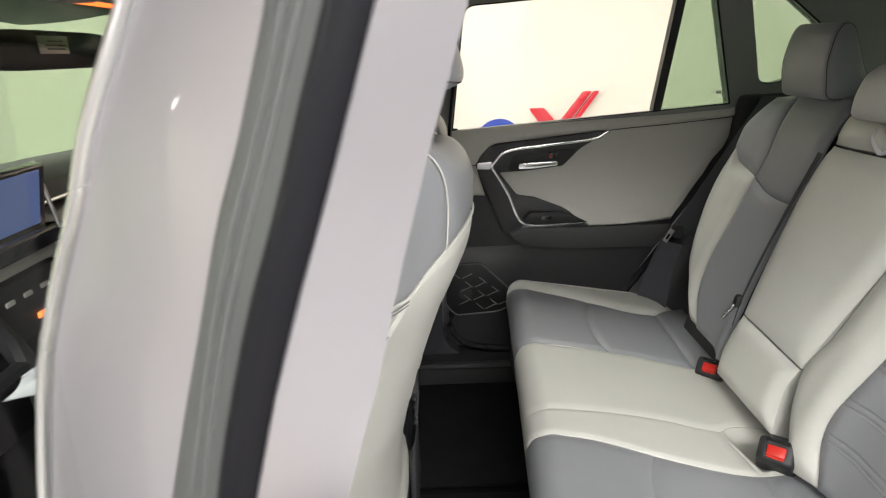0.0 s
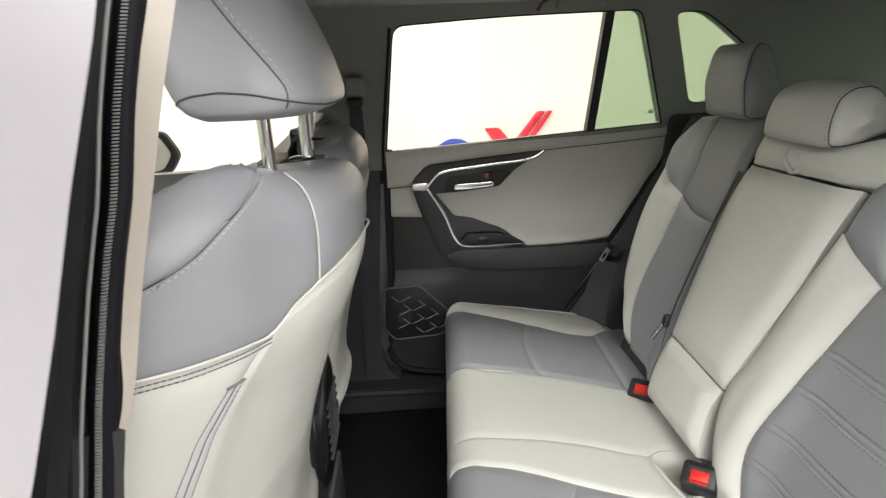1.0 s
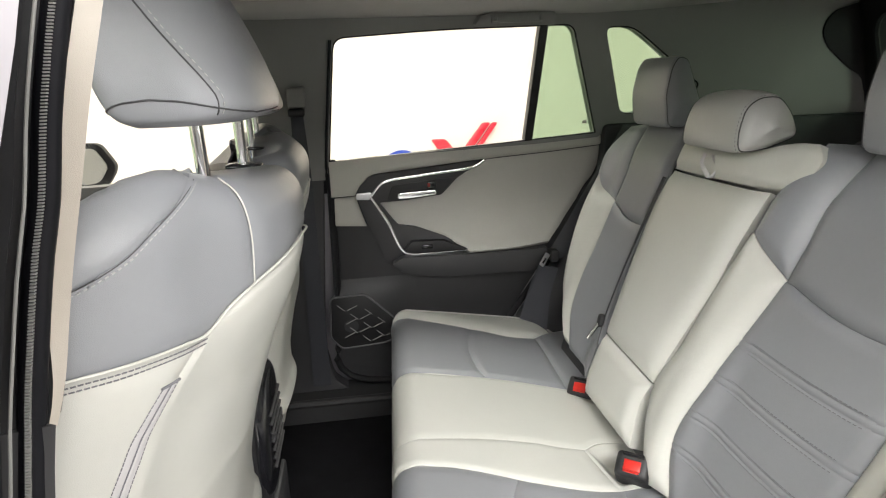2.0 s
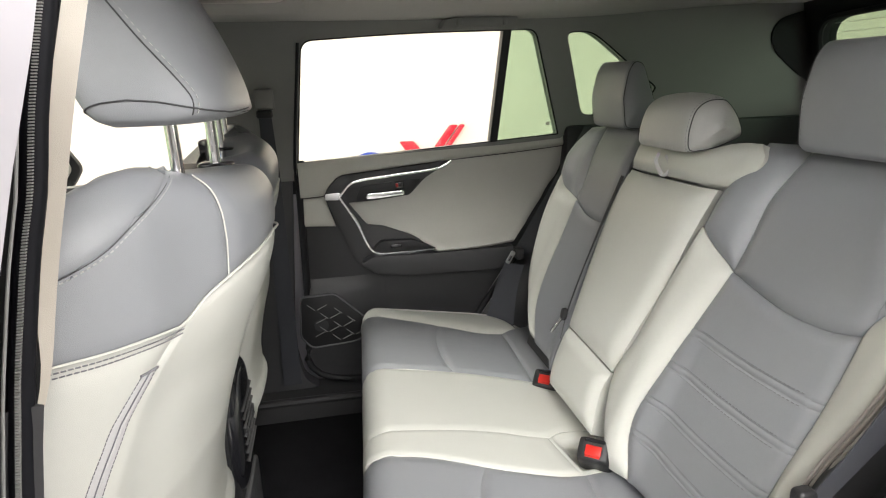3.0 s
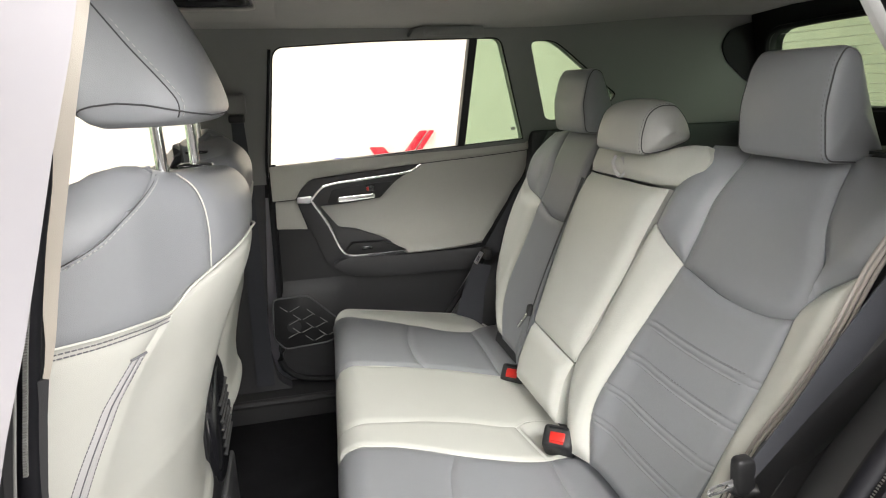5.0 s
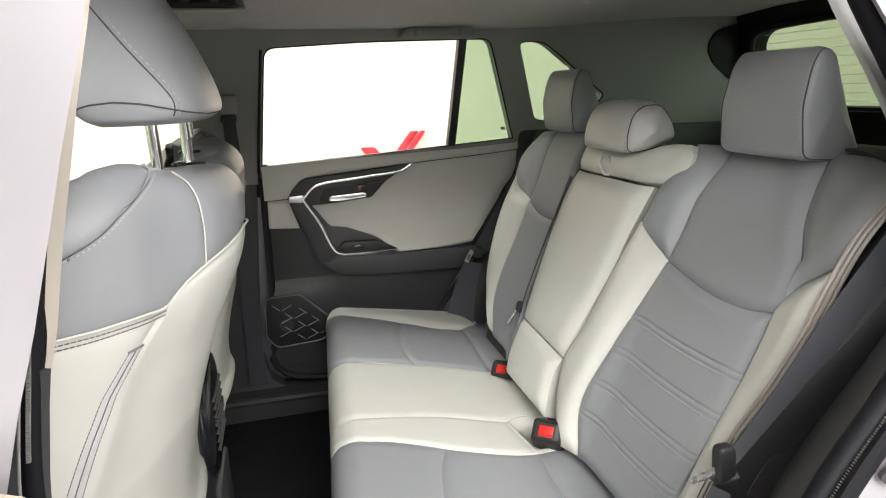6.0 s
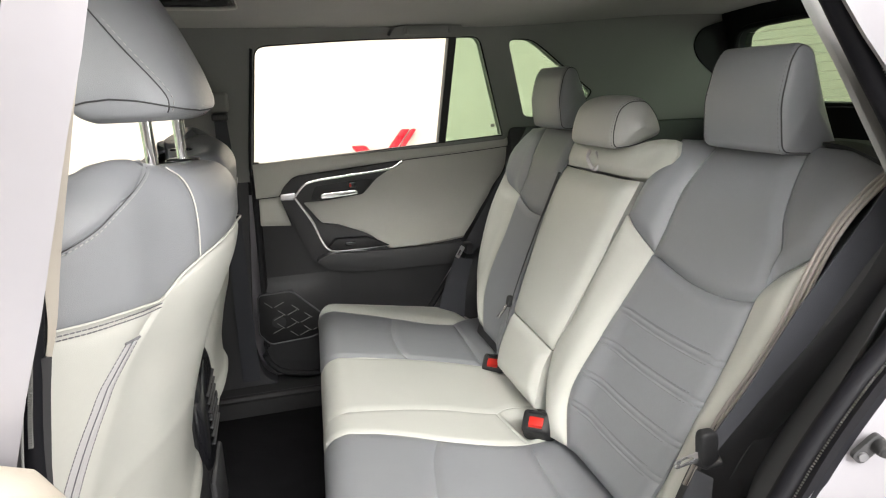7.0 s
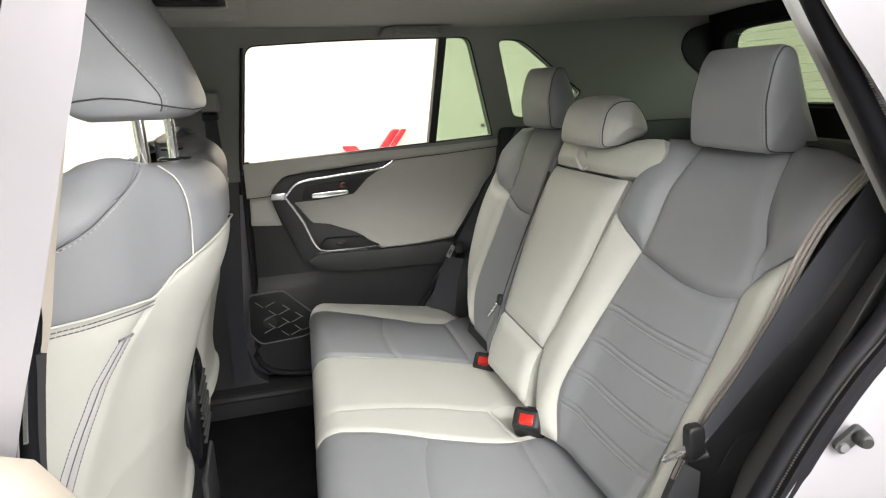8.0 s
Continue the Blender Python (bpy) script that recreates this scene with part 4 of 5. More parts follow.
def centre_back():
    t = thing("folding_armrest", (0.56, 0.03, 0.74), "white leather centre backrest with folding armrest, raised", "armrest")
    S = lambda y, z: (0.495 + 0.40 * (z - 0.70) - 0.016 * smoothstep(0.17, 0.10, abs(y - 0.03)), y, z)
    f = (-1, 0, 0.35)
    P = lambda *a, **k: panel_bm(S, *a, f, **{**dict(puff=0.010, edge=0.03, skirt=0.02), **k})
    part("armrest_pad", P([(0.143, 0.837), (-0.058, 0.830)], [(0.160, 1.152), (-0.115, 1.154)], [(0.143, 0.837), (0.172, 0.988), (0.180, 1.081), (0.160, 1.152)], [(-0.058, 0.830), (-0.096, 0.995), (-0.104, 1.079), (-0.115, 1.154)], puff=0.012, edge=0.045, nv=36, skirt=0.06), LEATHER_WHITE, t, "white leather armrest pad")
    part("lower_pad", P([(0.125, 0.72), (-0.075, 0.72)], [(0.143, 0.834), (-0.058, 0.827)], [(0.125, 0.72), (0.143, 0.766), (0.143, 0.834)], [(-0.075, 0.72), (-0.052, 0.787), (-0.058, 0.827)], puff=0.012, edge=0.03, skirt=0.08), LEATHER_WHITE, t, "white leather lower pad")
    part("top_pad", P([(0.150, 1.156), (-0.148, 1.160)], [(0.14, 1.215), (-0.06, 1.212), (-0.12, 1.226), (-0.158, 1.228)], [(0.150, 1.156), (0.152, 1.19), (0.14, 1.215)], [(-0.140, 1.160), (-0.166, 1.182), (-0.176, 1.206), (-0.158, 1.228)], puff=0.010, edge=0.025, skirt=0.06), LEATHER_WHITE, t, "white leather collar under the headrest")
    part("shell", plate_bm(round_outline([(0.14, 0.68), (-0.085, 0.68), (-0.15, 1.20), (0.19, 1.20)], 0.02), lambda y, z: (0.535 + 0.40 * (z - 0.70), y, z), depth=0.10, bevel=0.01, direction=(1, 0, 0)), BLACK_SOFT, t)
    headrest(t, CENTRE_REST, -0.086, 0.106, soft=0.030, narrow=0.08, dome=0.010, seam_in=0.016, leather=LEATHER_PALE, label="pale grey leather headrest")
    part("strap", tube_bm([(0.668, 0.045, 1.192), (0.660, 0.040, 1.178), (0.664, 0.020, 1.156), (0.672, 0.012, 1.168), (0.674, 0.030, 1.190)], 0.004, 6, flat=0.4, up=(0, 1, 0.3)), ZIP, t, "grey fabric pull strap")
    return t


centre_back()


# ---- front seats ----
SEAT_PLAN = [(-0.06, -0.095), (-0.015, -0.103), (0.0, -0.12), (0.008, -0.20), (0.006, -0.28), (-0.008, -0.34), (-0.023, -0.38), (-0.05, -0.43),
             (-0.072, -0.475), (-0.11, -0.51), (-0.16, -0.53), (-0.24, -0.54), (-0.36, -0.53)]
SEAT_LEAN = [(0.55, -0.135), (0.64, -0.127), (0.72, -0.120), (0.762, -0.100), (0.785, -0.110), (0.87, -0.098), (0.96, -0.075), (1.06, -0.040), (1.08, -0.030),
             (1.137, -0.006), (1.19, 0.0), (1.30, 0.004)]
SEAT_TOP = [(0.0, 1.225), (0.068, 1.235), (0.149, 1.243), (0.25, 1.247), (0.333, 1.255), (0.39, 1.266), (0.441, 1.266), (0.492, 1.254), (0.546, 1.232), (0.627, 1.18), (0.747, 1.11)]


def front_seat(sign, dx=0.0, dz=0.0, full=0.0):
    """One front seat seen from behind; sign mirrors it across the car. a runs along the back from the inner edge, round the outer corner and forward along the side."""
    cum = [0.0]
    for p, q in zip(SEAT_PLAN, SEAT_PLAN[1:]):
        cum.append(cum[-1] + math.dist(p, q))
    plan_x, plan_y = table(list(zip(cum, [p[0] for p in SEAT_PLAN]))), table(list(zip(cum, [p[1] for p in SEAT_PLAN])))
    lean, top = table(SEAT_LEAN), table(SEAT_TOP)
    R = 0.05

    def S(a, v, out=0.0):
        z, inset, lim = v, 0.0, top(a) - R
        if v > lim:
            ang = min((v - lim) / R, math.pi / 2)
            over = max(0.0, v - lim - R * math.pi / 2)
            z, inset = lim + R * math.sin(ang) - 0.55 * over * max(smoothstep(0.25, 0.37, a), smoothstep(0.15, 0.03, a)), R * (1 - math.cos(ang)) + over
        x, y = plan_x(a) + lean(z) + full * smoothstep(1.10, 0.95, z) * smoothstep(0.60, 0.70, z), plan_y(a)
        n = Vector((-0.17 - x, (-0.31 - y) * 0.9)).normalized()
        x, y = x + n.x * (inset - out), y + n.y * (inset - out)
        return (x + dx, -sign * y, z + dz)

    t = thing("front_seat", (-0.2, 0.34 * sign, 0.41), "front car seat in grey and white leather, seen from behind", "car seat", "front seats")
    f = (0.8, 0.6 * sign, 0.25)
    P = lambda *a, **k: panel_bm(S, *a, f, **{**dict(puff=0.004, edge=0.022, skirt=0.010), **k})
    on = lambda pts, out=0.0: [Vector(S(a, v, out)) for a, v in pts]
    seam_b = [(0.0, 1.140), (0.068, 1.150), (0.20, 1.166), (0.27, 1.162), (0.333, 1.155)]
    seam_s = [(0.333, 1.155), (0.366, 1.146), (0.391, 1.131), (0.42, 1.134), (0.45, 1.137), (0.475, 1.138), (0.507, 1.139), (0.56, 1.134), (0.66, 1.115)]
    welt = [(0.333, 1.155), (0.333, 1.176), (0.334, 1.20), (0.335, 1.224), (0.332, 1.243), (0.328, 1.265), (0.320, 1.37)]
    ridge = [(0.66, 1.115), (0.62, 1.150), (0.56, 1.182), (0.497, 1.203), (0.468, 1.215), (0.448, 1.228), (0.425, 1.240), (0.396, 1.253), (0.375, 1.265), (0.352, 1.37)]
    part("back_top", P(seam_b, [(0.0, 1.37), (0.320, 1.37)], [(0.0, 1.140), (0.0, 1.37)], welt, puff=0.003, edge=0.014, nv=30), LEATHER_GREY, t, "grey leather upper back")
    part("side_top", P(seam_s, [(0.320, 1.37), (0.352, 1.37)], welt, ridge, puff=0.0022, edge=0.010, skirt=0.004, nu=34, nv=34), LEATHER_GREY, t, "grey leather side of the backrest")
    part("bolster", P([(0.66, 1.115), (0.74, 1.10)], [(0.352, 1.37), (0.62, 1.37)], ridge, [(0.74, 1.10), (0.72, 1.20), (0.62, 1.37)], puff=0.0022, edge=0.010, skirt=0.004, nu=30, nv=34), LEATHER_GREY, t, "grey leather bolster")
    part("welt", tube_bm(on(welt[:6]), 0.0008, 6, n=30), STITCH, t, "white piped welt")
    part("welt", tube_bm(on(seam_b + seam_s[1:]), 0.0014, 6, n=70), LEATHER_WHITE, t, "white piped welt")
    run = [(a - 0.0018, v - 0.0021) for a, v in ridge[2:9]]
    part("stitching", stitches_bm(on(run, 0.0004), 0.0026, 0.0022, 0.00045), STITCH_MID, t, "light contrast stitching")
    part("seam", tube_bm(on(ridge[1:9]), 0.0004, 5, n=50), SEAM, t)
    # white map pocket, its gathered lower edge and the side panel with the zip
    mouth = [(0.43, 0.58), (0.452, 0.70), (0.447, 0.90), (0.441, 0.98), (0.435, 1.022), (0.430, 1.05), (0.427, 1.075), (0.417, 1.096), (0.404, 1.114), (0.391, 1.131)]

    def gather(a, v, d):
        w = 0.0016 * math.exp(-((v - 0.950 + 0.12 * max(0.0, a - 0.24)) / 0.010) ** 2) * smoothstep(0.16, 0.26, a)
        return w + 0.004 * math.exp(-((v - 0.79) / 0.03) ** 2)
    part("map_pocket", P([(0.0, 0.58), (0.43, 0.58)], seam_b + seam_s[1:3], [(0.0, 0.58), (0.0, 1.140)], mouth, nu=36, nv=60, puff=0.004, edge=0.012, extra=gather), LEATHER_WHITE, t, "white leather map pocket panel")
    part("side_panel", P([(0.43, 0.58), (0.61, 0.58)], seam_s[2:], mouth, [(0.61, 0.58), (0.62, 0.90), (0.64, 1.06), (0.66, 1.115)], nv=40, puff=0.003, edge=0.012), LEATHER_WHITE, t, "white leather side panel")
    for o in (0.0045, 0.0085):
        part("stitching", stitches_bm(on([(a, v - o) for a, v in seam_s[2:]], 0.0002), 0.0036, 0.0010, 0.00045), STITCH_DARK, t, "dark double stitching")
    fold = [(0.215, 0.953), (0.25, 0.950), (0.30, 0.945), (0.335, 0.937), (0.381, 0.925), (0.44, 0.895)]
    part("pocket_fold", tube_bm(on(fold, -0.0010), 0.0020, 6), LEATHER_WHITE, t)
    zp = [(0.4255, 1.103), (0.436, 1.075), (0.440, 1.05), (0.445, 1.022), (0.450, 0.98), (0.456, 0.90), (0.460, 0.70)]
    c = curve([(a, v, 0) for a, v in zp])
    bm = bmesh.new()
    rows = []
    for i in range(41):
        q = c(i / 40)
        rows.append([bm.verts.new(S(q.x + k * 0.0095, q.y, o)) for k, o in ((-1, 0.0002), (-0.35, 0.0016), (-0.1, 0.0004), (0.1, 0.0004), (0.35, 0.0016), (1, 0.0002))])
    for r0, r1 in zip(rows, rows[1:]):
        for i in range(5):
            bm.faces.new((r0[i], r0[i + 1], r1[i + 1], r1[i]))
    z = part("zip", bm, ZIP, t, "light zip tape")
    part("zip_teeth", tube_bm([Vector(S(c(i / 40).x, c(i / 40).y, 0.0012)) for i in range(41)], 0.0006, 6, smooth_path=False), STITCH_DARK, z)
    part("zip_end", tube_bm(on([(0.4155, 1.1035), (0.4355, 1.1045)], 0.001), 0.0012, 6, smooth_path=False), STITCH_DARK, z)
    for k in (-0.0088, 0.0088):
        part("stitching", stitches_bm([Vector(S(c(i / 40).x + k, c(i / 40).y, 0.0008)) for i in range(0, 41, 2)], 0.0030, 0.0012, 0.0003), STITCH_DARK, z)
    # core, so that no light leaks between the panels
    part("core", soft_box_bm(-0.20 + dx, 0.32 * sign, 0.90, 0.10, 0.34, 0.56, 5, 8, lambda c: (c.x + 0.5 * c.z, c.y, c.z)), BLACK, t)
    part("inner_bolster", soft_box_bm(-0.20 + dx, 0.150 * sign, 0.92, 0.16, 0.09, 0.50, 5, 10, lambda c: (c.x + 0.5 * c.z, c.y, c.z)), LEATHER_GREY, t, "grey leather inner bolster")
    part("seat_base", soft_box_bm(-0.42, 0.345 * sign, 0.60, 0.55, 0.50, 0.20, 4, 10), LEATHER_GREY, t, "grey leather seat base")
    part("plinth", box_bm(-0.40, 0.345 * sign, 0.46, 0.46, 0.40, 0.12, 0.02), BLACK, t)
    front_headrest(t, sign, dx - (0.034 if sign > 0 else 0.0), dz - (0.008 if sign > 0 else 0.0))
    return t


def front_headrest(t, sign, dx, dz):
    """A wedge of a headrest: its back leans forward to a narrow top, a gusset closes it below, and a seam runs up each side."""
    cy = 0.285 * sign
    zs = [1.299, 1.303, 1.312, 1.330, 1.36, 1.40, 1.44, 1.475, 1.495, 1.503]
    back = table([(1.299, -0.034), (1.304, -0.020), (1.312, -0.0135), (1.33, -0.016), (1.36, -0.026), (1.40, -0.044), (1.44, -0.066), (1.475, -0.092), (1.495, -0.112), (1.505, -0.128)])
    front = table([(1.299, -0.100), (1.305, -0.114), (1.316, -0.123), (1.34, -0.132), (1.40, -0.152), (1.46, -0.168), (1.495, -0.160), (1.505, -0.148)])
    half = table([(1.299, 0.120), (1.305, 0.130), (1.32, 0.134), (1.36, 0.131), (1.44, 0.122), (1.48, 0.112), (1.505, 0.085)])

    def ring(z, grow=1.0, m=64):
        xb, xf, h = back(z), front(z), half(z)
        mx, hx = (xb + xf) / 2, (xb - xf) / 2
        out = []
        for i in range(m):
            a = 2 * math.pi * i / m
            ca, sa = math.cos(a), math.sin(a)
            e = 2 / 4.6
            px, py = math.copysign(abs(ca) ** e, ca), math.copysign(abs(sa) ** e, sa)
            crown = 0.012 * (1 - py * py) * (px > 0) * px - 0.010 * abs(py) ** 6
            out.append(Vector((mx + (px * hx + crown) * grow + dx, cy + py * h * grow, z + dz)))
        return out
    bm = bmesh.new()
    fine = table([(i / (len(zs) - 1), z) for i, z in enumerate(zs)])
    levels = [fine(i / 40) for i in range(41)]
    rings = [[bm.verts.new(p) for p in ring(z)] for z in levels]
    for r0, r1 in zip(rings, rings[1:]):
        for i in range(64):
            bm.faces.new((r0[i], r0[(i + 1) % 64], r1[(i + 1) % 64], r1[i]))
    bm.faces.new(rings[-1])
    bm.faces.new(rings[0][::-1])
    h = part("headrest", bm, LEATHER_GREY, t, "grey leather headrest", smooth=70)
    # gusset seam below: high at the side's middle, low at the corners
    for sg in (-1, 1):
        run = []
        for i in range(0, 41):
            z = levels[i]
            if z < 1.306:
                continue
            u = (z - 1.306) / 0.197
            w = table([(0.0, 0.76), (0.10, 0.76), (0.35, 0.50), (1.0, -0.05)])(u)
            xb, xf, hh = back(z), front(z), half(z)
            mx, hx = (xb + xf) / 2, (xb - xf) / 2
            px = w
            py = (1 - abs(px) ** 4.6) ** (1 / 4.6)
            crown = 0.012 * (1 - py * py) * px - 0.010 * py ** 6
            run.append(Vector((mx + px * hx + crown + dx, cy + sg * py * hh, z + dz)))
        part("seam", tube_bm(run, 0.0008, 5, smooth_path=False), SEAM, h)
        part("stitching", stitches_bm([p + Vector((0.0042, sg * -0.0012, 0.001)) for p in run], 0.0034, 0.0030, 0.0004), STITCH_MID, h, "light stitching")
    gus = []
    for i in range(65):
        a = 2 * math.pi * i / 64
        ca, sa = math.cos(a), math.sin(a)
        px = math.copysign(abs(ca) ** (2 / 4.6), ca)
        z = 1.307 + 0.014 * (1 - px * px) * (abs(sa) > 0.3)
        p = ring(z, 1.004)[i % 64]
        gus.append(p)
    part("seam", tube_bm(gus[:-1], 0.0008, 5, True, smooth_path=False), SEAM, h)
    for y, x0, x1 in ((-0.356, -0.0610, -0.0635), (-0.213, -0.0510, -0.0525)):
        part("post", tube_bm([(x0 + dx, -sign * y, 1.205 + dz), (x1 + dx, -sign * y, 1.305 + dz)], 0.0060, 14, smooth_path=False), CHROME, h, "chrome headrest post")
        if y > -0.3:
            part("collar", soft_box_bm(-0.051 + dx, -sign * y, 1.243 + dz, 0.040, 0.032, 0.006, 4, 6), PIANO, h, "black post collar")


front_seat(-1)
front_seat(1, -0.022, -0.012, 0.034)


# ---- the near side: pillars round the open rear door ----
def ribbed_seal(path, r, name_parent):
    """A rubber seal with a fine toothed edge facing the opening."""
    s = part("weatherstrip", tube_bm(path, r, 10, n=60), SEAL_GREY, name_parent, "black rubber weatherstrip")
    return s


SASH_EDGE = [(-0.050, -0.695, 1.46), (-0.088, -0.695, 1.353), (-0.095, -0.695, 1.330), (-0.105, -0.695, 1.303), (-0.116, -0.696, 1.275), (-0.131, -0.697, 1.226), (-0.147, -0.70, 1.172), (-0.158, -0.705, 1.12), (-0.17, -0.72, 0.50)]


def near_pillars():
    # middle pillar: inner trim, toothed seal, painted flange and the outer seal
    trim_r = [(-0.046, -0.512, 1.46), (-0.060, -0.530, 1.385), (-0.073, -0.545, 1.324), (-0.083, -0.553, 1.276), (-0.091, -0.560, 1.238), (-0.098, -0.565, 1.203), (-0.105, -0.572, 1.163), (-0.110, -0.580, 1.141)]
    trim_l = [(x - 0.0125 + 0.010 * smoothstep(1.24, 1.14, z), y - 0.006, z) for x, y, z in trim_r]
    part("pillar_trim", sheet(trim_r, trim_l, (-0.012, 0.03, 0)), TRIM_BEIGE, car, "light grey pillar trim")
    part("seal_base", sheet([(x + 0.001, y + 0.004, z) for x, y, z in trim_l], [(x - 0.030, y - 0.012, z) for x, y, z in trim_l], (-0.004, 0.02, 0)), RUBBER, car, "black seal carrier")
    low_r = [(-0.1065, -0.588, 1.146), (-0.1115, -0.59, 1.118), (-0.117, -0.592, 1.08), (-0.121, -0.594, 1.05), (-0.13, -0.60, 0.90), (-0.135, -0.61, 0.50)]
    low_l = [(x - 0.05, y - 0.012, z) for x, y, z in low_r]
    part("pillar_cover", sheet(low_r, low_l, (-0.06, 0.03, 0)), BLACK_SOFT, car, "black lower pillar cover")
    seal = [(-0.066, -0.530, 1.46), (-0.084, -0.548, 1.373), (-0.089, -0.555, 1.344), (-0.094, -0.560, 1.316), (-0.100, -0.568, 1.272), (-0.106, -0.574, 1.243), (-0.112, -0.582, 1.205), (-0.120, -0.592, 1.15), (-0.132, -0.60, 1.05), (-0.14, -0.61, 0.5)]
    ribbed_seal([(x + 0.001, y + 0.006, z) for x, y, z in seal], 0.0075, car)
    bm = bmesh.new()
    c = curve(seal)
    for i in range(210):
        p = c(0.40 * i / 210) + Vector((0.0024, -0.002, 0))
        box_bm(p.x, p.y, p.z, 0.0026, 0.003, 0.0009, 0, bm=bm)
    tagged(part("seal_teeth", bm, TRIM_GREY, car), kind="stuff")
    back = [(x - 0.022, y - 0.012, z) for x, y, z in seal]
    part("seal_carrier", tube_bm(back, 0.014, 8, n=50), RUBBER, car)
    part("seal_lip", tube_bm([(x + 0.005, y - 0.026, z) for x, y, z in seal], 0.0010, 8, n=50), TRIM_GREY, car, "grey rubber seal lip")
    fl_r = [(0.010, -0.722, 1.46), (-0.016, -0.727, 1.355), (-0.0305, -0.730, 1.308), (-0.0435, -0.733, 1.262), (-0.049, -0.738, 1.238), (-0.060, -0.743, 1.202), (-0.074, -0.745, 1.156), (-0.095, -0.748, 1.06), (-0.10, -0.75, 0.5)]
    fl_l = [(-0.006, -0.752, 1.46), (-0.043, -0.752, 1.349), (-0.053, -0.752, 1.320), (-0.063, -0.752, 1.289), (-0.077, -0.752, 1.252), (-0.095, -0.752, 1.192), (-0.112, -0.754, 1.12), (-0.12, -0.757, 1.06), (-0.13, -0.765, 0.5)]
    part("pillar_flange", sheet(fl_r, fl_l, (-0.016, 0.030, 0)), PAINT, car, "silver painted pillar flange")
    edge = [(-0.019, -0.750, 1.46), (-0.0565, -0.750, 1.349), (-0.067, -0.750, 1.320), (-0.079, -0.750, 1.287), (-0.093, -0.750, 1.25), (-0.110, -0.750, 1.19), (-0.124, -0.752, 1.12), (-0.134, -0.755, 1.06), (-0.145, -0.76, 0.50)]
    ribbed_seal([((p[0] + q[0]) / 2, -0.744, (p[2] + q[2]) / 2) for p, q in zip(edge, fl_l)], 0.0088, car)
    sash = SASH_EDGE
    step_r = [(x - 0.002, y + 0.010, z) for x, y, z in edge]
    part("pillar_step", sheet(step_r, sash, (0, 0.03, 0)), STRIP_GREY, car, "grey plastic pillar strip")
    for k in (0.35, 0.62):
        part("strip_rib", tube_bm([(p[0] * (1 - k) + q[0] * k, p[1] * (1 - k) + q[1] * k - 0.0005, p[2] * (1 - k) + q[2] * k) for p, q in zip(step_r, sash)], 0.0016, 8, n=40), STRIP_GREY, car)
    # rear edge of the opening
    trim = [(0.505, -0.578, 1.42), (0.520, -0.581, 1.389), (0.556, -0.593, 1.330), (0.589, -0.606, 1.269), (0.635, -0.620, 1.19)]
    part("pillar_trim", sheet(trim, [(x + 0.0075, y - 0.001, z) for x, y, z in trim], (0.05, 0.03, 0.02)), TRIM_GREY, car, "light grey rear pillar trim")
    seal = [(0.505, -0.607, 1.42), (0.525, -0.612, 1.386), (0.560, -0.622, 1.330), (0.600, -0.636, 1.262), (0.642, -0.648, 1.18), (0.640, -0.652, 1.13), (0.612, -0.655, 1.085),
            (0.572, -0.658, 1.047), (0.524, -0.662, 0.992), (0.482, -0.668, 0.937), (0.42, -0.675, 0.85), (0.36, -0.68, 0.62)]
    seal = [(x - 0.010 * smoothstep(1.2, 1.05, z), y, z) for x, y, z in seal]
    ribbed_seal(seal, 0.0115, car)
    bm = bmesh.new()
    c = curve(seal)
    for i in range(330):
        p, q = c(i / 330), c(i / 330 + 0.003)
        d = (q - p).normalized()
        ang = math.atan2(d.x, d.z)
        at = p + Vector((0.0, -0.0118, 0.0042))
        box_bm(at.x, at.y - 0.001, at.z, 0.0055, 0.0042, 0.0014, 0, bm=bm, m=Matrix.Rotation(ang, 4, "Y"))
    tagged(part("seal_teeth", bm, TRIM_GREY, car), kind="stuff")
    low = lambda z: smoothstep(1.22, 1.08, z)
    lip = [(x + 0.012 - 0.014 * low(z), y - 0.008 - 0.013 * low(z), z - 0.003 + 0.006 * low(z)) for x, y, z in seal]
    part("seal_carrier", tube_bm(lip, 0.0078, 8, n=60), SEAL_GREY, car, "grey rubber seal lip")
    f0 = [(0.490, -0.632, 1.42), (0.507, -0.636, 1.383), (0.535, -0.643, 1.346), (0.575, -0.654, 1.294), (0.622, -0.668, 1.20), (0.618, -0.676, 1.12), (0.585, -0.682, 1.074),
          (0.543, -0.686, 1.03), (0.506, -0.689, 0.992), (0.472, -0.693, 0.954), (0.41, -0.70, 0.87), (0.34, -0.71, 0.62)]
    f1 = [(x + 0.16, y - 0.055, z - 0.02) for x, y, z in f0]
    part("body_flange", sheet(f0, f1, (0.002, 0.005, 0)), PAINT, car, "silver painted door opening flange")
    f2 = [(x + 0.32, y - 0.10, z - 0.03) for x, y, z in f0]
    part("body_panel", sheet(f1, f2, (0.01, 0.03, 0)), PAINT, car)
    d0 = [(0.645, -0.600, 1.24), (0.640, -0.628, 1.15), (0.607, -0.634, 1.10), (0.560, -0.640, 1.035), (0.520, -0.645, 0.985), (0.475, -0.650, 0.925), (0.42, -0.66, 0.85), (0.36, -0.67, 0.62)]
    d1 = [(0.88, -0.48, 1.25), (0.86, -0.47, 1.15), (0.82, -0.46, 1.08), (0.79, -0.45, 1.00), (0.76, -0.44, 0.93), (0.73, -0.43, 0.86), (0.70, -0.42, 0.78), (0.68, -0.42, 0.60)]
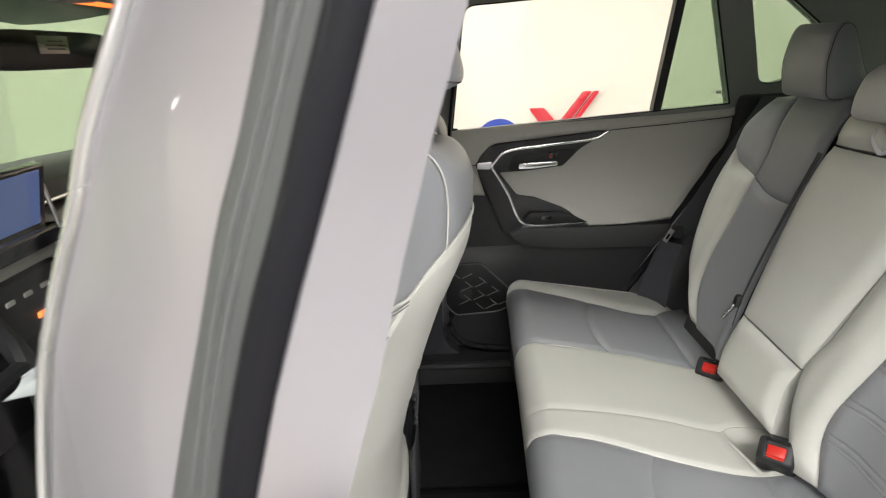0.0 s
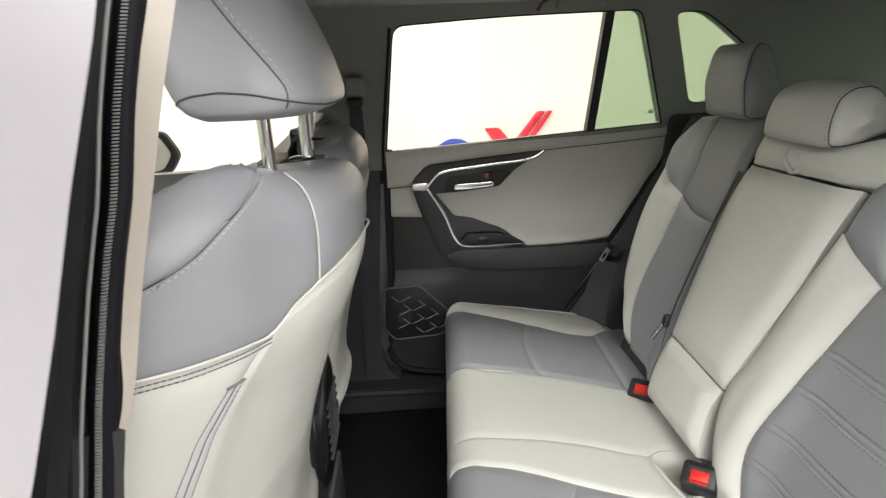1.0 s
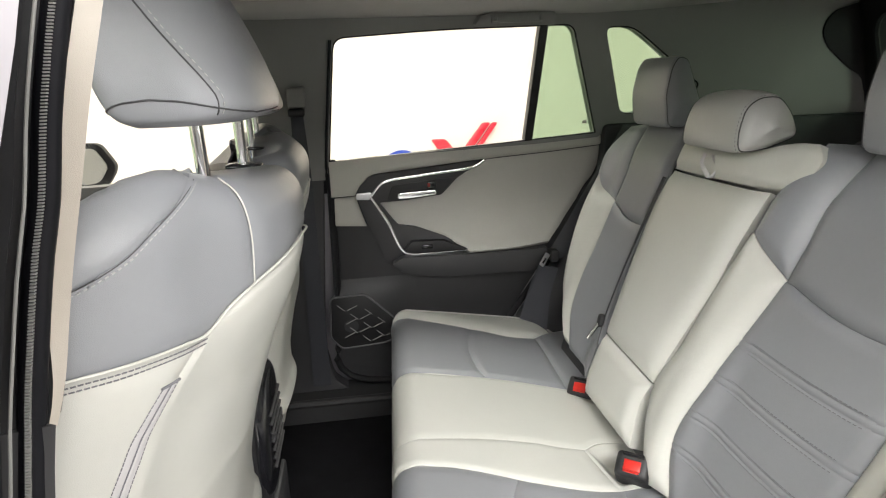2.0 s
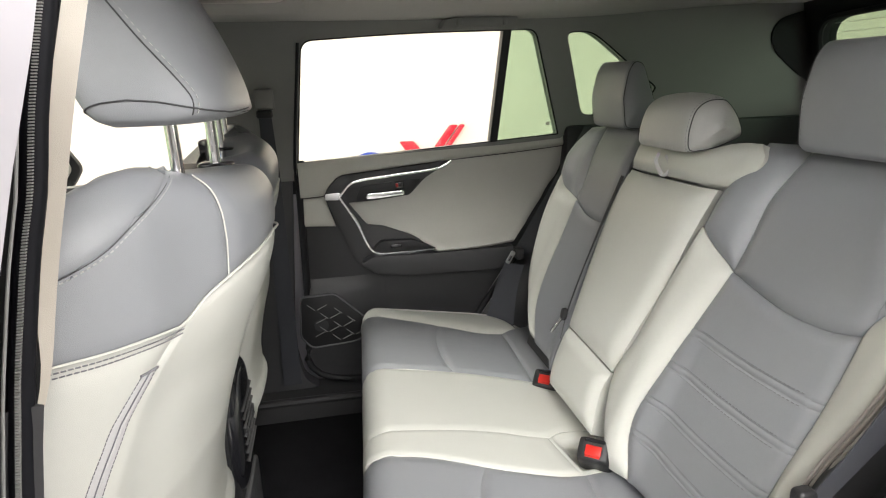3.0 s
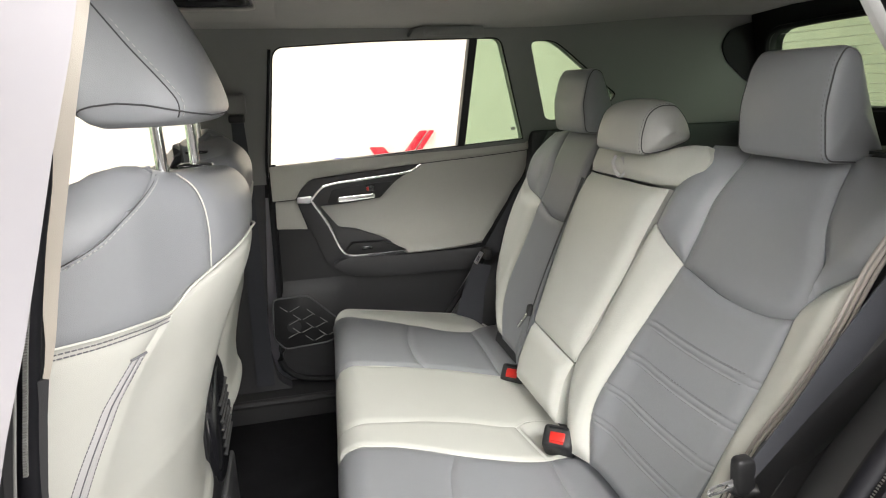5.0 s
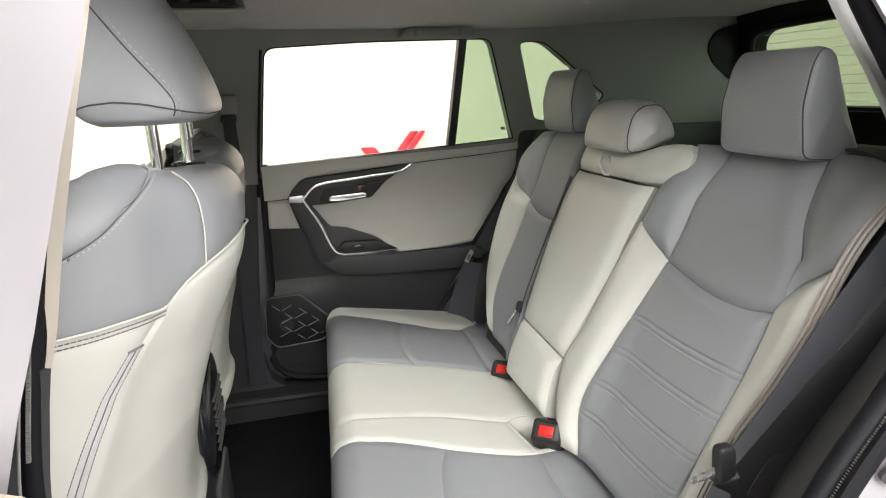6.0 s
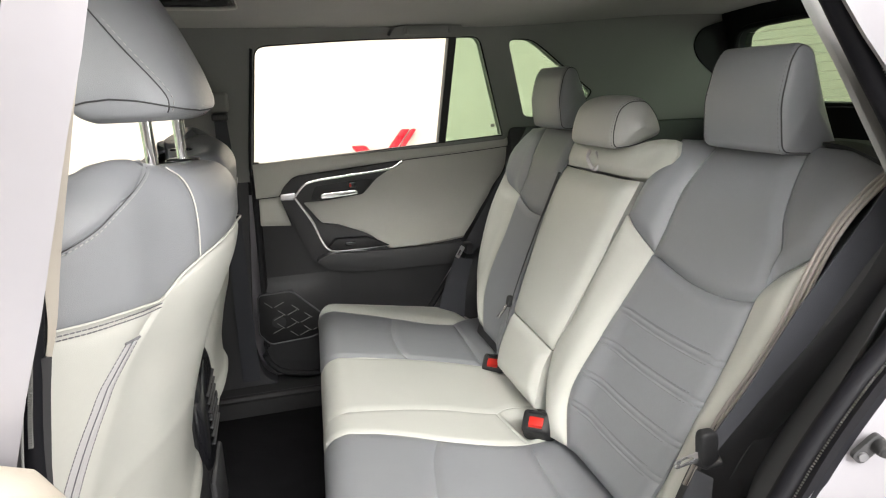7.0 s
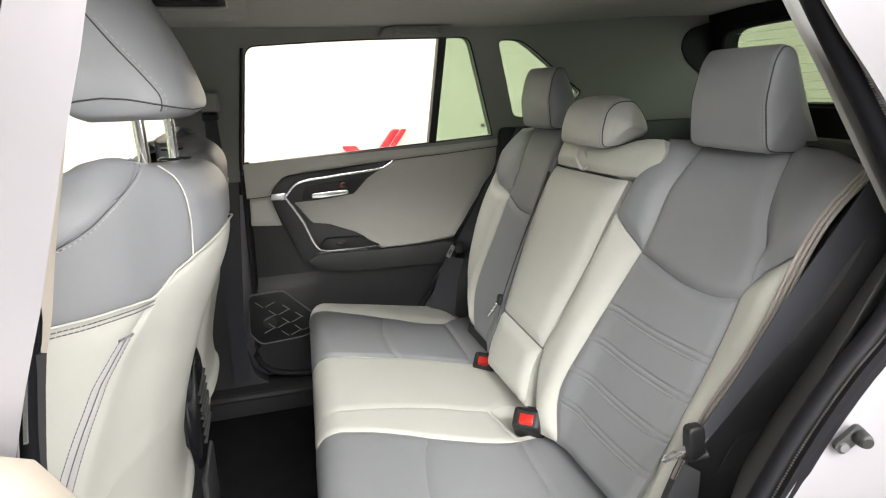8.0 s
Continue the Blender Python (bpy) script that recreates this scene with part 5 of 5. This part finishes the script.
    # lit copy of the arch trim; the far side gets the darker plastic
    part("arch_trim", sheet(d0, d1, (0.03, 0.02, -0.02)), ARCH_LIT, car, "dark grey wheel arch trim")
    # the same cover beyond the far door, its shade given by a darker material
    e0 = [(0.790, 0.70, 1.19), (0.760, 0.702, 1.05), (0.62, 0.704, 0.82), (0.48, 0.706, 0.61), (0.41, 0.706, 0.48)]
    e1 = [(0.86, 0.50, 1.20), (0.80, 0.50, 1.05), (0.72, 0.49, 0.85), (0.66, 0.48, 0.68), (0.62, 0.48, 0.48)]
    part("arch_trim", sheet(e0, e1, (0.03, 0.03, -0.02)), BLACK_SOFT, car, "dark grey wheel arch trim")


near_pillars()


def closing_panels():
    """Outer panels that close the car in front and on the near side behind the opening."""
    part("rear_quarter", plate_bm([(0.70, 0.35), (1.65, 0.35), (1.60, 1.12), (0.84, 1.12)], lambda x, z: (x, -0.82, z), depth=0.05, direction=(0, 1, 0)), PAINT, car)
    put = lambda x, z: (x, -side_y(z) - 0.02, z)
    part("side_trim", plate_bm([(0.78, 1.16), (0.70, 1.30), (0.64, 1.42), (0.60, 1.51), (1.20, 1.545), (1.42, 1.545), (1.56, 1.16)], put, [], 0.04, 0.0, (0, -1, 0), 0.12), TRIM_GREY, car)
    part("roof_rail", box_bm(-0.1, -0.645, 1.535, 1.9, 0.07, 0.06, 0.015), PAINT, car)


closing_panels()


# ---- the open rear door on the near side ----
def open_door():
    """Swung out on its hinges at the middle pillar; its padded top and its window sash come into view."""
    t = thing("rear_door", (-0.15, -1.0, 0.45), "rear car door swung wide open, light padded top rail", "car door")
    hx, hy, ang = -0.080, -0.758, radians(14)
    u, n = Vector((-math.sin(ang), -math.cos(ang), 0)), Vector((math.cos(ang), -math.sin(ang), 0))
    def at(a, b, z):
        p = Vector((hx, hy, 0)) + u * a + n * b
        return (p.x, p.y, z)
    bm = bmesh.new()
    prof = [(-0.075, 1.166), (-0.045, 1.172), (-0.005, 1.174), (0.028, 1.168), (0.044, 1.146), (0.036, 1.05), (0.030, 1.00), (-0.07, 1.00)]
    rows = []
    for i, a in enumerate((0.0, 0.004, 0.010, 0.03, 0.3, 0.6, 0.84)):
        k = (0.80, 0.94, 0.99, 1, 1, 1, 1)[i]
        rows.append([bm.verts.new(at(a, -0.02 + (b + 0.02) * k, 1.05 + (z - 1.05) * k)) for b, z in prof])
    for r0, r1 in zip(rows, rows[1:]):
        for i in range(len(prof)):
            bm.faces.new((r0[i], r0[(i + 1) % len(prof)], r1[(i + 1) % len(prof)], r1[i]))
    bm.faces.new(rows[0])
    bm.faces.new(rows[-1][::-1])
    part("top_rail", bm, TRIM_BEIGE, t, "light padded top rail", smooth=60)
    bm = bmesh.new()
    prof = [(-0.10, 1.00), (0.030, 1.00), (0.036, 0.80), (0.020, 0.50), (-0.06, 0.48), (-0.12, 0.60), (-0.14, 0.85)]
    rows = [[bm.verts.new(at(a, b, z)) for b, z in prof] for a in (0.01, 0.3, 0.6, 0.84)]
    for r0, r1 in zip(rows, rows[1:]):
        for i in range(len(prof)):
            bm.faces.new((r0[i], r0[(i + 1) % len(prof)], r1[(i + 1) % len(prof)], r1[i]))
    bm.faces.new(rows[0])
    bm.faces.new(rows[-1][::-1])
    part("door_body", bm, BLACK_SOFT, t, "black lower door panel")
    # front sash of the window frame, standing at the hinge
    sr = SASH_EDGE[:8] + [(-0.166, -0.71, 1.02)]
    sl = [(-0.110, -0.640, 1.46), (-0.163, -0.640, 1.357), (-0.176, -0.640, 1.333), (-0.191, -0.640, 1.303), (-0.204, -0.640, 1.268), (-0.222, -0.640, 1.228), (-0.238, -0.640, 1.185), (-0.254, -0.64, 1.12), (-0.275, -0.64, 1.02)]
    part("sash", sheet(sr, sl, (0, 0.025, 0)), PAINT, t, "silver painted window sash")
    # the painted edge's white reflection, made as a brighter satin rod
    part("sash_glint", tube_bm([(x + 0.0008, y - 0.0012, z) for x, y, z in sl], 0.0050, 10, n=30), SATIN, t, "rounded sash edge, its bright reflection put into the material")
    part("hinge_cover", soft_box_bm(-0.118, -0.772, 1.135, 0.016, 0.03, 0.11, 4, 6), BLACK_SOFT, t, "grey plastic corner cover")
    ob = part("window_glass", plate_bm([(0.03, 1.06), (0.80, 1.09), (0.74, 1.42), (0.0, 1.46)], lambda a, z: at(a, -0.066 + 0.0 * z, z), depth=0.004, direction=(-1, 0, 0)), GLASS_CLEAR, t, "clear door window glass", smooth=0)
    ob.visible_shadow = False
    part("window_frame", tube_bm([at(0.0, -0.06, 1.47), at(0.4, -0.07, 1.46), at(0.74, -0.07, 1.43), at(0.80, -0.06, 1.09)], 0.018, 8, n=30), BLACK, t, "black window frame")


open_door()


# ---- small things ----
def buckle(at, yaw, lean, sink=0.0):
    """A seat belt buckle: black housing with a red press button at its mouth."""
    t = thing("belt_buckle", at, "black seat belt buckle with a red press button", "seat belt", "belt buckles")
    m = Matrix.Translation(at) @ Matrix.Rotation(radians(yaw), 4, "Z") @ Matrix.Rotation(radians(lean), 4, "Y")
    def put(bm):
        bmesh.ops.transform(bm, matrix=m, verts=bm.verts)
        return bm
    part("housing", put(soft_box_bm(0, 0, 0.0, 0.045, 0.057, 0.070, 8, 8, lambda c: (c.x * (1 - 0.10 * c.z), c.y * (1 - 0.05 * c.z), c.z))), BLACK, t, "black plastic housing")
    part("button", put(box_bm(0.002, 0, 0.0345, 0.017, 0.027, 0.005, 0.0018, 3)), RED, t, "red press button")
    part("button_rib", put(box_bm(0.0125, 0, 0.0345, 0.003, 0.025, 0.006, 0.0008, 1)), RED, t)
    part("slot", put(box_bm(-0.0135, 0, 0.0355, 0.004, 0.034, 0.002, 0.0005, 1)), PIANO, t)
    part("stem", put(box_bm(0.002, 0, -0.05, 0.016, 0.030, 0.05, 0.004)), BLACK, t)
    return t


buckle((0.492, -0.112, 0.700), -128, 44)
buckle((0.520, 0.190, 0.678), -128, 44)


def webbing(name_parent, p0, p1, label=""):
    return part("strap", sheet(p0, p1, (0.0, 0.0016, 0.0006), 40), WEBBING, name_parent, label)


def near_belt():
    t = thing("seat_belt", (0.56, -0.52, 0.84), "black seat belt hanging beside the backrest", "seat belt", "seat belts")
    a = [(0.690, -0.590, 1.27), (0.670, -0.577, 1.222), (0.656, -0.563, 1.175), (0.629, -0.549, 1.115), (0.602, -0.537, 1.056), (0.568, -0.520, 0.967), (0.541, -0.509, 0.912), (0.528, -0.501, 0.884)]
    b = [(0.725, -0.610, 1.24), (0.712, -0.590, 1.205), (0.697, -0.572, 1.158), (0.676, -0.557, 1.107), (0.651, -0.544, 1.054), (0.604, -0.527, 0.979), (0.559, -0.517, 0.914), (0.537, -0.512, 0.882)]
    webbing(t, a, b)
    webbing(t, [(0.528, -0.496, 0.852), (0.505, -0.497, 0.80), (0.49, -0.50, 0.72), (0.48, -0.51, 0.62)], [(0.540, -0.512, 0.848), (0.53, -0.525, 0.79), (0.53, -0.55, 0.70), (0.53, -0.58, 0.60)])
    tn = part("latch_head", soft_box_bm(0.533, -0.504, 0.888, 0.024, 0.018, 0.048, 5, 8, lambda c: (c.x - 0.2 * c.z, c.y, c.z)), BLACK, t, "black latch head")
    part("latch_foot", tube_bm([(0.522, -0.500, 0.872), (0.535, -0.505, 0.866), (0.550, -0.510, 0.870)], 0.0075, 10), BLACK, tn, "black rounded foot")
    part("tongue", plate_bm(round_outline([(-0.012, -0.011), (0.034, -0.010), (0.038, 0.0), (0.034, 0.010), (-0.012, 0.011)], 0.004),
                            lambda p, q: (0.520 - 0.62 * p + 0.10 * q, -0.501 + 0.25 * p, 0.876 - 0.34 * p + 0.62 * q),
                            [round_outline([(0.004, -0.0055), (0.028, -0.0055), (0.028, 0.0055), (0.004, 0.0055)], 0.003)], depth=0.0025, direction=(0.4, -0.8, 0)), SATIN, tn, "chrome belt tongue")


near_belt()


def far_belt():
    t = thing("seat_belt", (0.57, 0.60, 0.86), "black seat belt with chrome tongue beside the door", "seat belt", "seat belts")
    webbing(t, [(0.78, 0.615, 1.20), (0.70, 0.625, 1.06), (0.60, 0.615, 0.90), (0.565, 0.605, 0.855)], [(0.80, 0.570, 1.20), (0.735, 0.575, 1.06), (0.645, 0.570, 0.91), (0.60, 0.570, 0.86)])
    webbing(t, [(0.55, 0.610, 0.835), (0.52, 0.61, 0.76), (0.49, 0.61, 0.66)], [(0.59, 0.565, 0.835), (0.57, 0.565, 0.76), (0.56, 0.565, 0.66)])
    h = part("latch_head", soft_box_bm(0.583, 0.588, 0.866, 0.022, 0.036, 0.034, 5, 8), BLACK, t, "black latch head")
    part("tongue", plate_bm(round_outline([(-0.008, -0.011), (0.030, -0.011), (0.030, 0.011), (-0.008, 0.011)], 0.004), lambda p, q: (0.556 - 0.5 * p + 0.5 * q, 0.560, 0.872 - 0.85 * p - 0.35 * q),
                            [[(0.006, -0.006), (0.022, -0.006), (0.022, 0.006), (0.006, 0.006)]], depth=0.0025, direction=(0, 1, 0)), SATIN, h, "chrome belt tongue")


far_belt()


def centre_belt():
    t = thing("seat_belt", (0.535, 0.165, 0.80), "centre seat belt tongue hanging from a loop", "seat belt", "seat belts")
    webbing(t, [(0.675, 0.195, 1.13), (0.612, 0.190, 0.985), (0.558, 0.176, 0.86), (0.535, 0.160, 0.80)], [(0.672, 0.178, 1.13), (0.606, 0.174, 0.985), (0.552, 0.162, 0.86), (0.53, 0.150, 0.80)])
    part("clip", soft_box_bm(0.545, 0.170, 0.847, 0.012, 0.014, 0.024, 5, 6, lambda c: (c.x + 0.5 * c.z, c.y + 0.2 * c.z, c.z)), BLACK, t, "black belt clip")
    part("tongue", box_bm(0.527, 0.166, 0.826, 0.006, 0.004, 0.036, 0.0012, m=Matrix.Rotation(radians(38), 4, "Y")), CHROME, t, "chrome belt tongue")


centre_belt()


def grab_handle():
    t = thing("grab_handle", (0.476, 0.60, 1.47), "grey folding grab handle on the roof side", "grab handle")
    put = lambda x, z: (x, 0.584 - 0.12 * (z - 1.46), z - 0.006)
    part("base", plate_bm(round_outline([(0.378, 1.456), (0.392, 1.478), (0.42, 1.486), (0.565, 1.492), (0.580, 1.482), (0.580, 1.456)], 0.008), put, depth=0.03, bevel=0.004, direction=(0, 1, 0.2)), TRIM_GREY, t)
    part("grip", plate_bm(round_outline([(0.418, 1.462), (0.418, 1.479), (0.548, 1.484), (0.548, 1.464)], 0.005), lambda x, z: (x, 0.574 - 0.12 * (z - 1.46), z - 0.006), depth=0.014, bevel=0.003, direction=(0, 1, 0)), TRIM_GREY, t, "grey grip bar")
    for x in (0.427, 0.540):
        part("pivot_cap", box_bm(x, 0.572, 1.467, 0.010, 0.008, 0.016, 0.002), TRIM_GREY, t)


grab_handle()


def belt_anchor():
    t = thing("belt_adjuster", (-0.055, 0.64, 1.25), "front seat belt height adjuster on the pillar", "seat belt")
    part("slide", box_bm(-0.058, 0.635, 1.300, 0.045, 0.03, 0.05, 0.008, 3), TRIM_GREY, t, "grey slide cover")
    part("guide", box_bm(-0.060, 0.628, 1.265, 0.040, 0.03, 0.02, 0.006, 3), BLACK, t, "black belt guide")
    webbing(t, [(-0.075, 0.630, 1.26), (-0.080, 0.655, 1.10), (-0.085, 0.67, 0.80), (-0.09, 0.68, 0.50)], [(-0.045, 0.630, 1.26), (-0.040, 0.655, 1.10), (-0.040, 0.67, 0.80), (-0.04, 0.68, 0.50)])


belt_anchor()


def striker():
    t = thing("door_striker", (0.535, -0.70, 1.0), "dark steel door striker bolted to the pillar", "door latch")
    m = Matrix.Translation((0.528, -0.7025, 1.010)) @ Matrix.Rotation(radians(-19), 4, "Z") @ Matrix.Rotation(radians(40), 4, "Y") @ Matrix.Scale(0.64, 4)
    bm = plate_bm(round_outline([(-0.010, -0.024), (0.010, -0.024), (0.010, 0.024), (-0.010, 0.024)], 0.010, 6), lambda x, z: (x, 0, z), depth=0.008, bevel=0.002, direction=(0, 1, 0))
    bmesh.ops.transform(bm, matrix=m, verts=bm.verts)
    part("plate", bm, BLACK_SOFT, t, "dark oval plate")
    bm = tube_bm([(0, -0.004, -0.013), (0, 0.002, -0.013)], 0.0065, 12, smooth_path=False)
    bmesh.ops.transform(bm, matrix=m, verts=bm.verts)
    part("bolt", bm, GREY_PLASTIC, t, "steel bolt head")
    bm = tube_bm([(0.004, 0.0, 0.012), (0.006, -0.010, 0.012), (0.007, -0.013, 0.012), (0.007, -0.016, 0.012)], lambda s: 0.0115 - 0.004 * s ** 4, 14)
    bmesh.ops.transform(bm, matrix=m, verts=bm.verts)
    part("stud", bm, BLACK, t, "rubber capped stud")


striker()


def console():
    t = thing("centre_console", (-0.32, 0.0, 0.41), "black centre console with rear air vents", "console")
    part("body", soft_box_bm(-0.335, 0.0, 0.66, 0.47, 0.20, 0.50, 9, 10, lambda c: (c.x + 0.06 * c.z * (c.x > 0), c.y * (1 - 0.08 * c.z), c.z)), BLACK, t, "black console body")
    part("lid", soft_box_bm(-0.30, 0.0, 0.905, 0.36, 0.19, 0.06, 5, 8), BLACK_SOFT, t, "black padded lid")
    vent = part("vent_frame", soft_box_bm(-0.108, 0.0, 0.790, 0.046, 0.172, 0.210, 3.4, 10), PIANO, t, "gloss black rounded vent surround")
    for i in range(7):
        part("vent_slat", box_bm(-0.0860, 0.0, 0.745 + i * 0.015, 0.006, 0.11, 0.0022, 0.001, 1, m=Matrix.Rotation(radians(25), 4, "Y")), BLACK_SOFT, vent)
    for y in (-0.04, 0.04):
        part("vent_knob", box_bm(-0.0865, y, 0.79, 0.010, 0.012, 0.014, 0.003), BLACK, vent)
    part("socket_panel", box_bm(-0.095, 0.0, 0.62, 0.012, 0.14, 0.12, 0.006), BLACK_SOFT, t)


console()


def dashboard():
    t = thing("dashboard", (-0.9, 0.0, 0.9), "grey dashboard with light lower trim and screen", "dashboard")
    bm = bmesh.new()
    prof = [(-1.15, 1.10), (-0.95, 1.145), (-0.80, 1.15), (-0.765, 1.13), (-0.76, 1.10), (-0.80, 1.085), (-0.80, 0.80), (-1.15, 0.80)]
    rows = [[bm.verts.new((x - 0.04 * (abs(y) / 0.68) ** 3, y, z - 0.02 * (abs(y) / 0.68) ** 3)) for x, z in prof] for y in (-0.68, -0.4, -0.1, 0.2, 0.45, 0.68)]
    for r0, r1 in zip(rows, rows[1:]):
        for i in range(len(prof)):
            bm.faces.new((r0[i], r0[(i + 1) % len(prof)], r1[(i + 1) % len(prof)], r1[i]))
    bm.faces.new(rows[0])
    bm.faces.new(rows[-1][::-1])
    part("top_pad", bm, BLACK_SOFT, t, "grey soft dashboard top")
    part("trim_strip", tube_bm([(-0.755, 0.12, 1.098), (-0.765, 0.35, 1.094), (-0.79, 0.66, 1.085)], 0.005, 8), CHROME, t, "bright trim strip")
    part("knee_pad", soft_box_bm(-0.81, 0.38, 1.01, 0.10, 0.60, 0.13, 5, 8), TRIM_WHITE, t, "light padded dashboard face")
    part("light_bar", soft_box_bm(-0.765, 0.06, 1.020, 0.06, 0.40, 0.028, 4, 6), TRIM_WHITE, t, "light padded bar")
    scr = part("screen", box_bm(-0.735, 0.0, 1.118, 0.022, 0.25, 0.125, 0.006, 2, m=Matrix.Rotation(radians(12), 4, "Y")), PIANO, t, "gloss black screen housing")
    part("display", box_bm(-0.7225, 0.0, 1.122, 0.003, 0.21, 0.095, 0.001, 1, m=Matrix.Rotation(radians(12), 4, "Y")), SCREEN, scr, "lit blue display")
    part("screen_edge", tube_bm([(-0.735, 0.128, 1.18), (-0.715, 0.130, 1.06)], 0.004, 8, smooth_path=False), SATIN, scr, "silver screen edge")
    part("button_bar", soft_box_bm(-0.735, 0.02, 1.052, 0.04, 0.30, 0.034, 5, 8), PIANO, t, "gloss black button bar")
    part("climate_panel", box_bm(-0.765, 0.02, 0.945, 0.05, 0.26, 0.11, 0.01), BLACK, t, "black climate panel")
    for i in range(5):
        part("switch", box_bm(-0.738, -0.05 + i * 0.045, 0.968, 0.004, 0.020, 0.008, 0.001), STITCH, t)
    part("warning_display", box_bm(-0.738, 0.066, 0.922, 0.004, 0.030, 0.010, 0.001), AMBER, t, "amber lit display bar")
    part("tray_edge", tube_bm([(-0.72, -0.02, 0.865), (-0.73, 0.05, 0.835), (-0.735, 0.12, 0.83)], 0.006, 8), TRIM_WHITE, t, "light tray edge")
    w = thing("steering_wheel", (-0.60, -0.37, 1.0), "black leather steering wheel", "steering wheel")
    ring = [(-0.60 - 0.06 * math.sin(a), -0.37 + 0.185 * math.cos(a), 0.95 + 0.175 * math.sin(a)) for a in [i * math.pi / 16 for i in range(32)]]
    part("rim", tube_bm(ring, 0.015, 8, True, smooth_path=False), BLACK, w, "black leather rim")
    part("hub", soft_box_bm(-0.60, -0.37, 0.95, 0.05, 0.16, 0.12, 4, 8), BLACK, w, "black hub")
    for a in (0, 180, 270):
        e = Vector((-0.60, -0.37 + 0.18 * math.cos(radians(a)), 0.95 + 0.17 * math.sin(radians(a))))
        part("spoke", tube_bm([(-0.60, -0.37, 0.95), e], 0.013, 8, smooth_path=False), BLACK, w)
    part("column", tube_bm([(-0.62, -0.37, 0.95), (-0.85, -0.37, 0.90)], 0.035, 10, smooth_path=False), BLACK, w)


dashboard()


def windscreen():
    put = lambda y, s: (-1.18 + 0.50 * s + 0.24 * (y / 0.68) ** 2 * (1 - s), y, 1.06 + 0.42 * s + 0.05 * (y / 0.68) ** 2 * (1 - s))
    pane = [(-0.66, 0.0), (0.66, 0.0), (0.56, 0.95), (-0.56, 0.95)]
    frame_o = [(-0.74, -0.05), (0.74, -0.05), (0.64, 1.05), (-0.64, 1.05)]
    part("windscreen_frame", plate_bm(frame_o, put, [pane], 0.03, 0, (-0.6, 0, 0.7), 0.12), BLACK, car, "black windscreen surround")
    ob = part("windscreen", plate_bm(pane, put, depth=0.005, direction=(-0.6, 0, 0.7), grid=0.12), GLASS_GREEN, car, "green tinted windscreen", smooth=0)
    ob.visible_shadow = False
    part("bulkhead", box_bm(-1.2, 0.0, 0.70, 0.06, 1.5, 0.74, 0.01), BLACK, car)
    part("header", box_bm(-0.72, 0.0, 1.462, 0.10, 1.2, 0.03, 0.01), LINER, car, "light header trim")
    v = thing("sun_visor", (-0.75, 0.38, 1.40), "dark folded sun visor with a white label", "sun visor", "sun visors")
    part("flap", soft_box_bm(-0.815, 0.40, 1.365, 0.025, 0.42, 0.075, 6, 8), RUBBER, v, "dark visor flap")
    part("label", box_bm(-0.800, 0.375, 1.375, 0.002, 0.10, 0.034, 0.0006), TRIM_WHITE, v, "white paper label")
    for i, (w, z) in enumerate(((0.05, 1.382), (0.07, 1.374), (0.06, 1.367))):
        part("label_line", box_bm(-0.7985, 0.38, z, 0.001, w, 0.0025, 0), SEAM, v)
    part("rod", tube_bm([(-0.79, 0.20, 1.40), (-0.78, 0.20, 1.46)], 0.006, 8, smooth_path=False), BLACK, v)
    l = thing("map_lamp", (-0.70, 0.47, 1.465), "amber lit map lamp in the roof", "lamp")
    part("lens", box_bm(-0.70, 0.42, 1.452, 0.05, 0.18, 0.010, 0.004), AMBER, l, "amber lens")
    m = thing("door_mirror", (-0.68, 0.98, 1.10), "black door mirror outside the front window", "mirror")
    o = round_outline([(-0.80, 1.05), (-0.80, 1.19), (-0.655, 1.188), (-0.615, 1.118), (-0.650, 1.062), (-0.70, 1.052)], 0.02)
    part("housing", plate_bm(o, lambda x, z: (x, 0.97, z), depth=0.022, bevel=0.008, direction=(0, 1, 0)), BLACK, m, "black mirror housing")
    i2 = round_outline([(-0.80, 1.068), (-0.80, 1.175), (-0.668, 1.174), (-0.638, 1.12), (-0.668, 1.076), (-0.70, 1.070)], 0.015)
    # the glass reflects nothing: a pale colour stands for the mirrored hall
    part("mirror_glass", plate_bm(i2, lambda x, z: (x, 0.965, z), depth=0.004, direction=(0, 1, 0)), TRIM_WHITE, m, "mirror glass, its pale reflection put into the colour")
    part("stalk", box_bm(-0.74, 0.90, 1.06, 0.06, 0.18, 0.03, 0.01), BLACK, m)


windscreen()
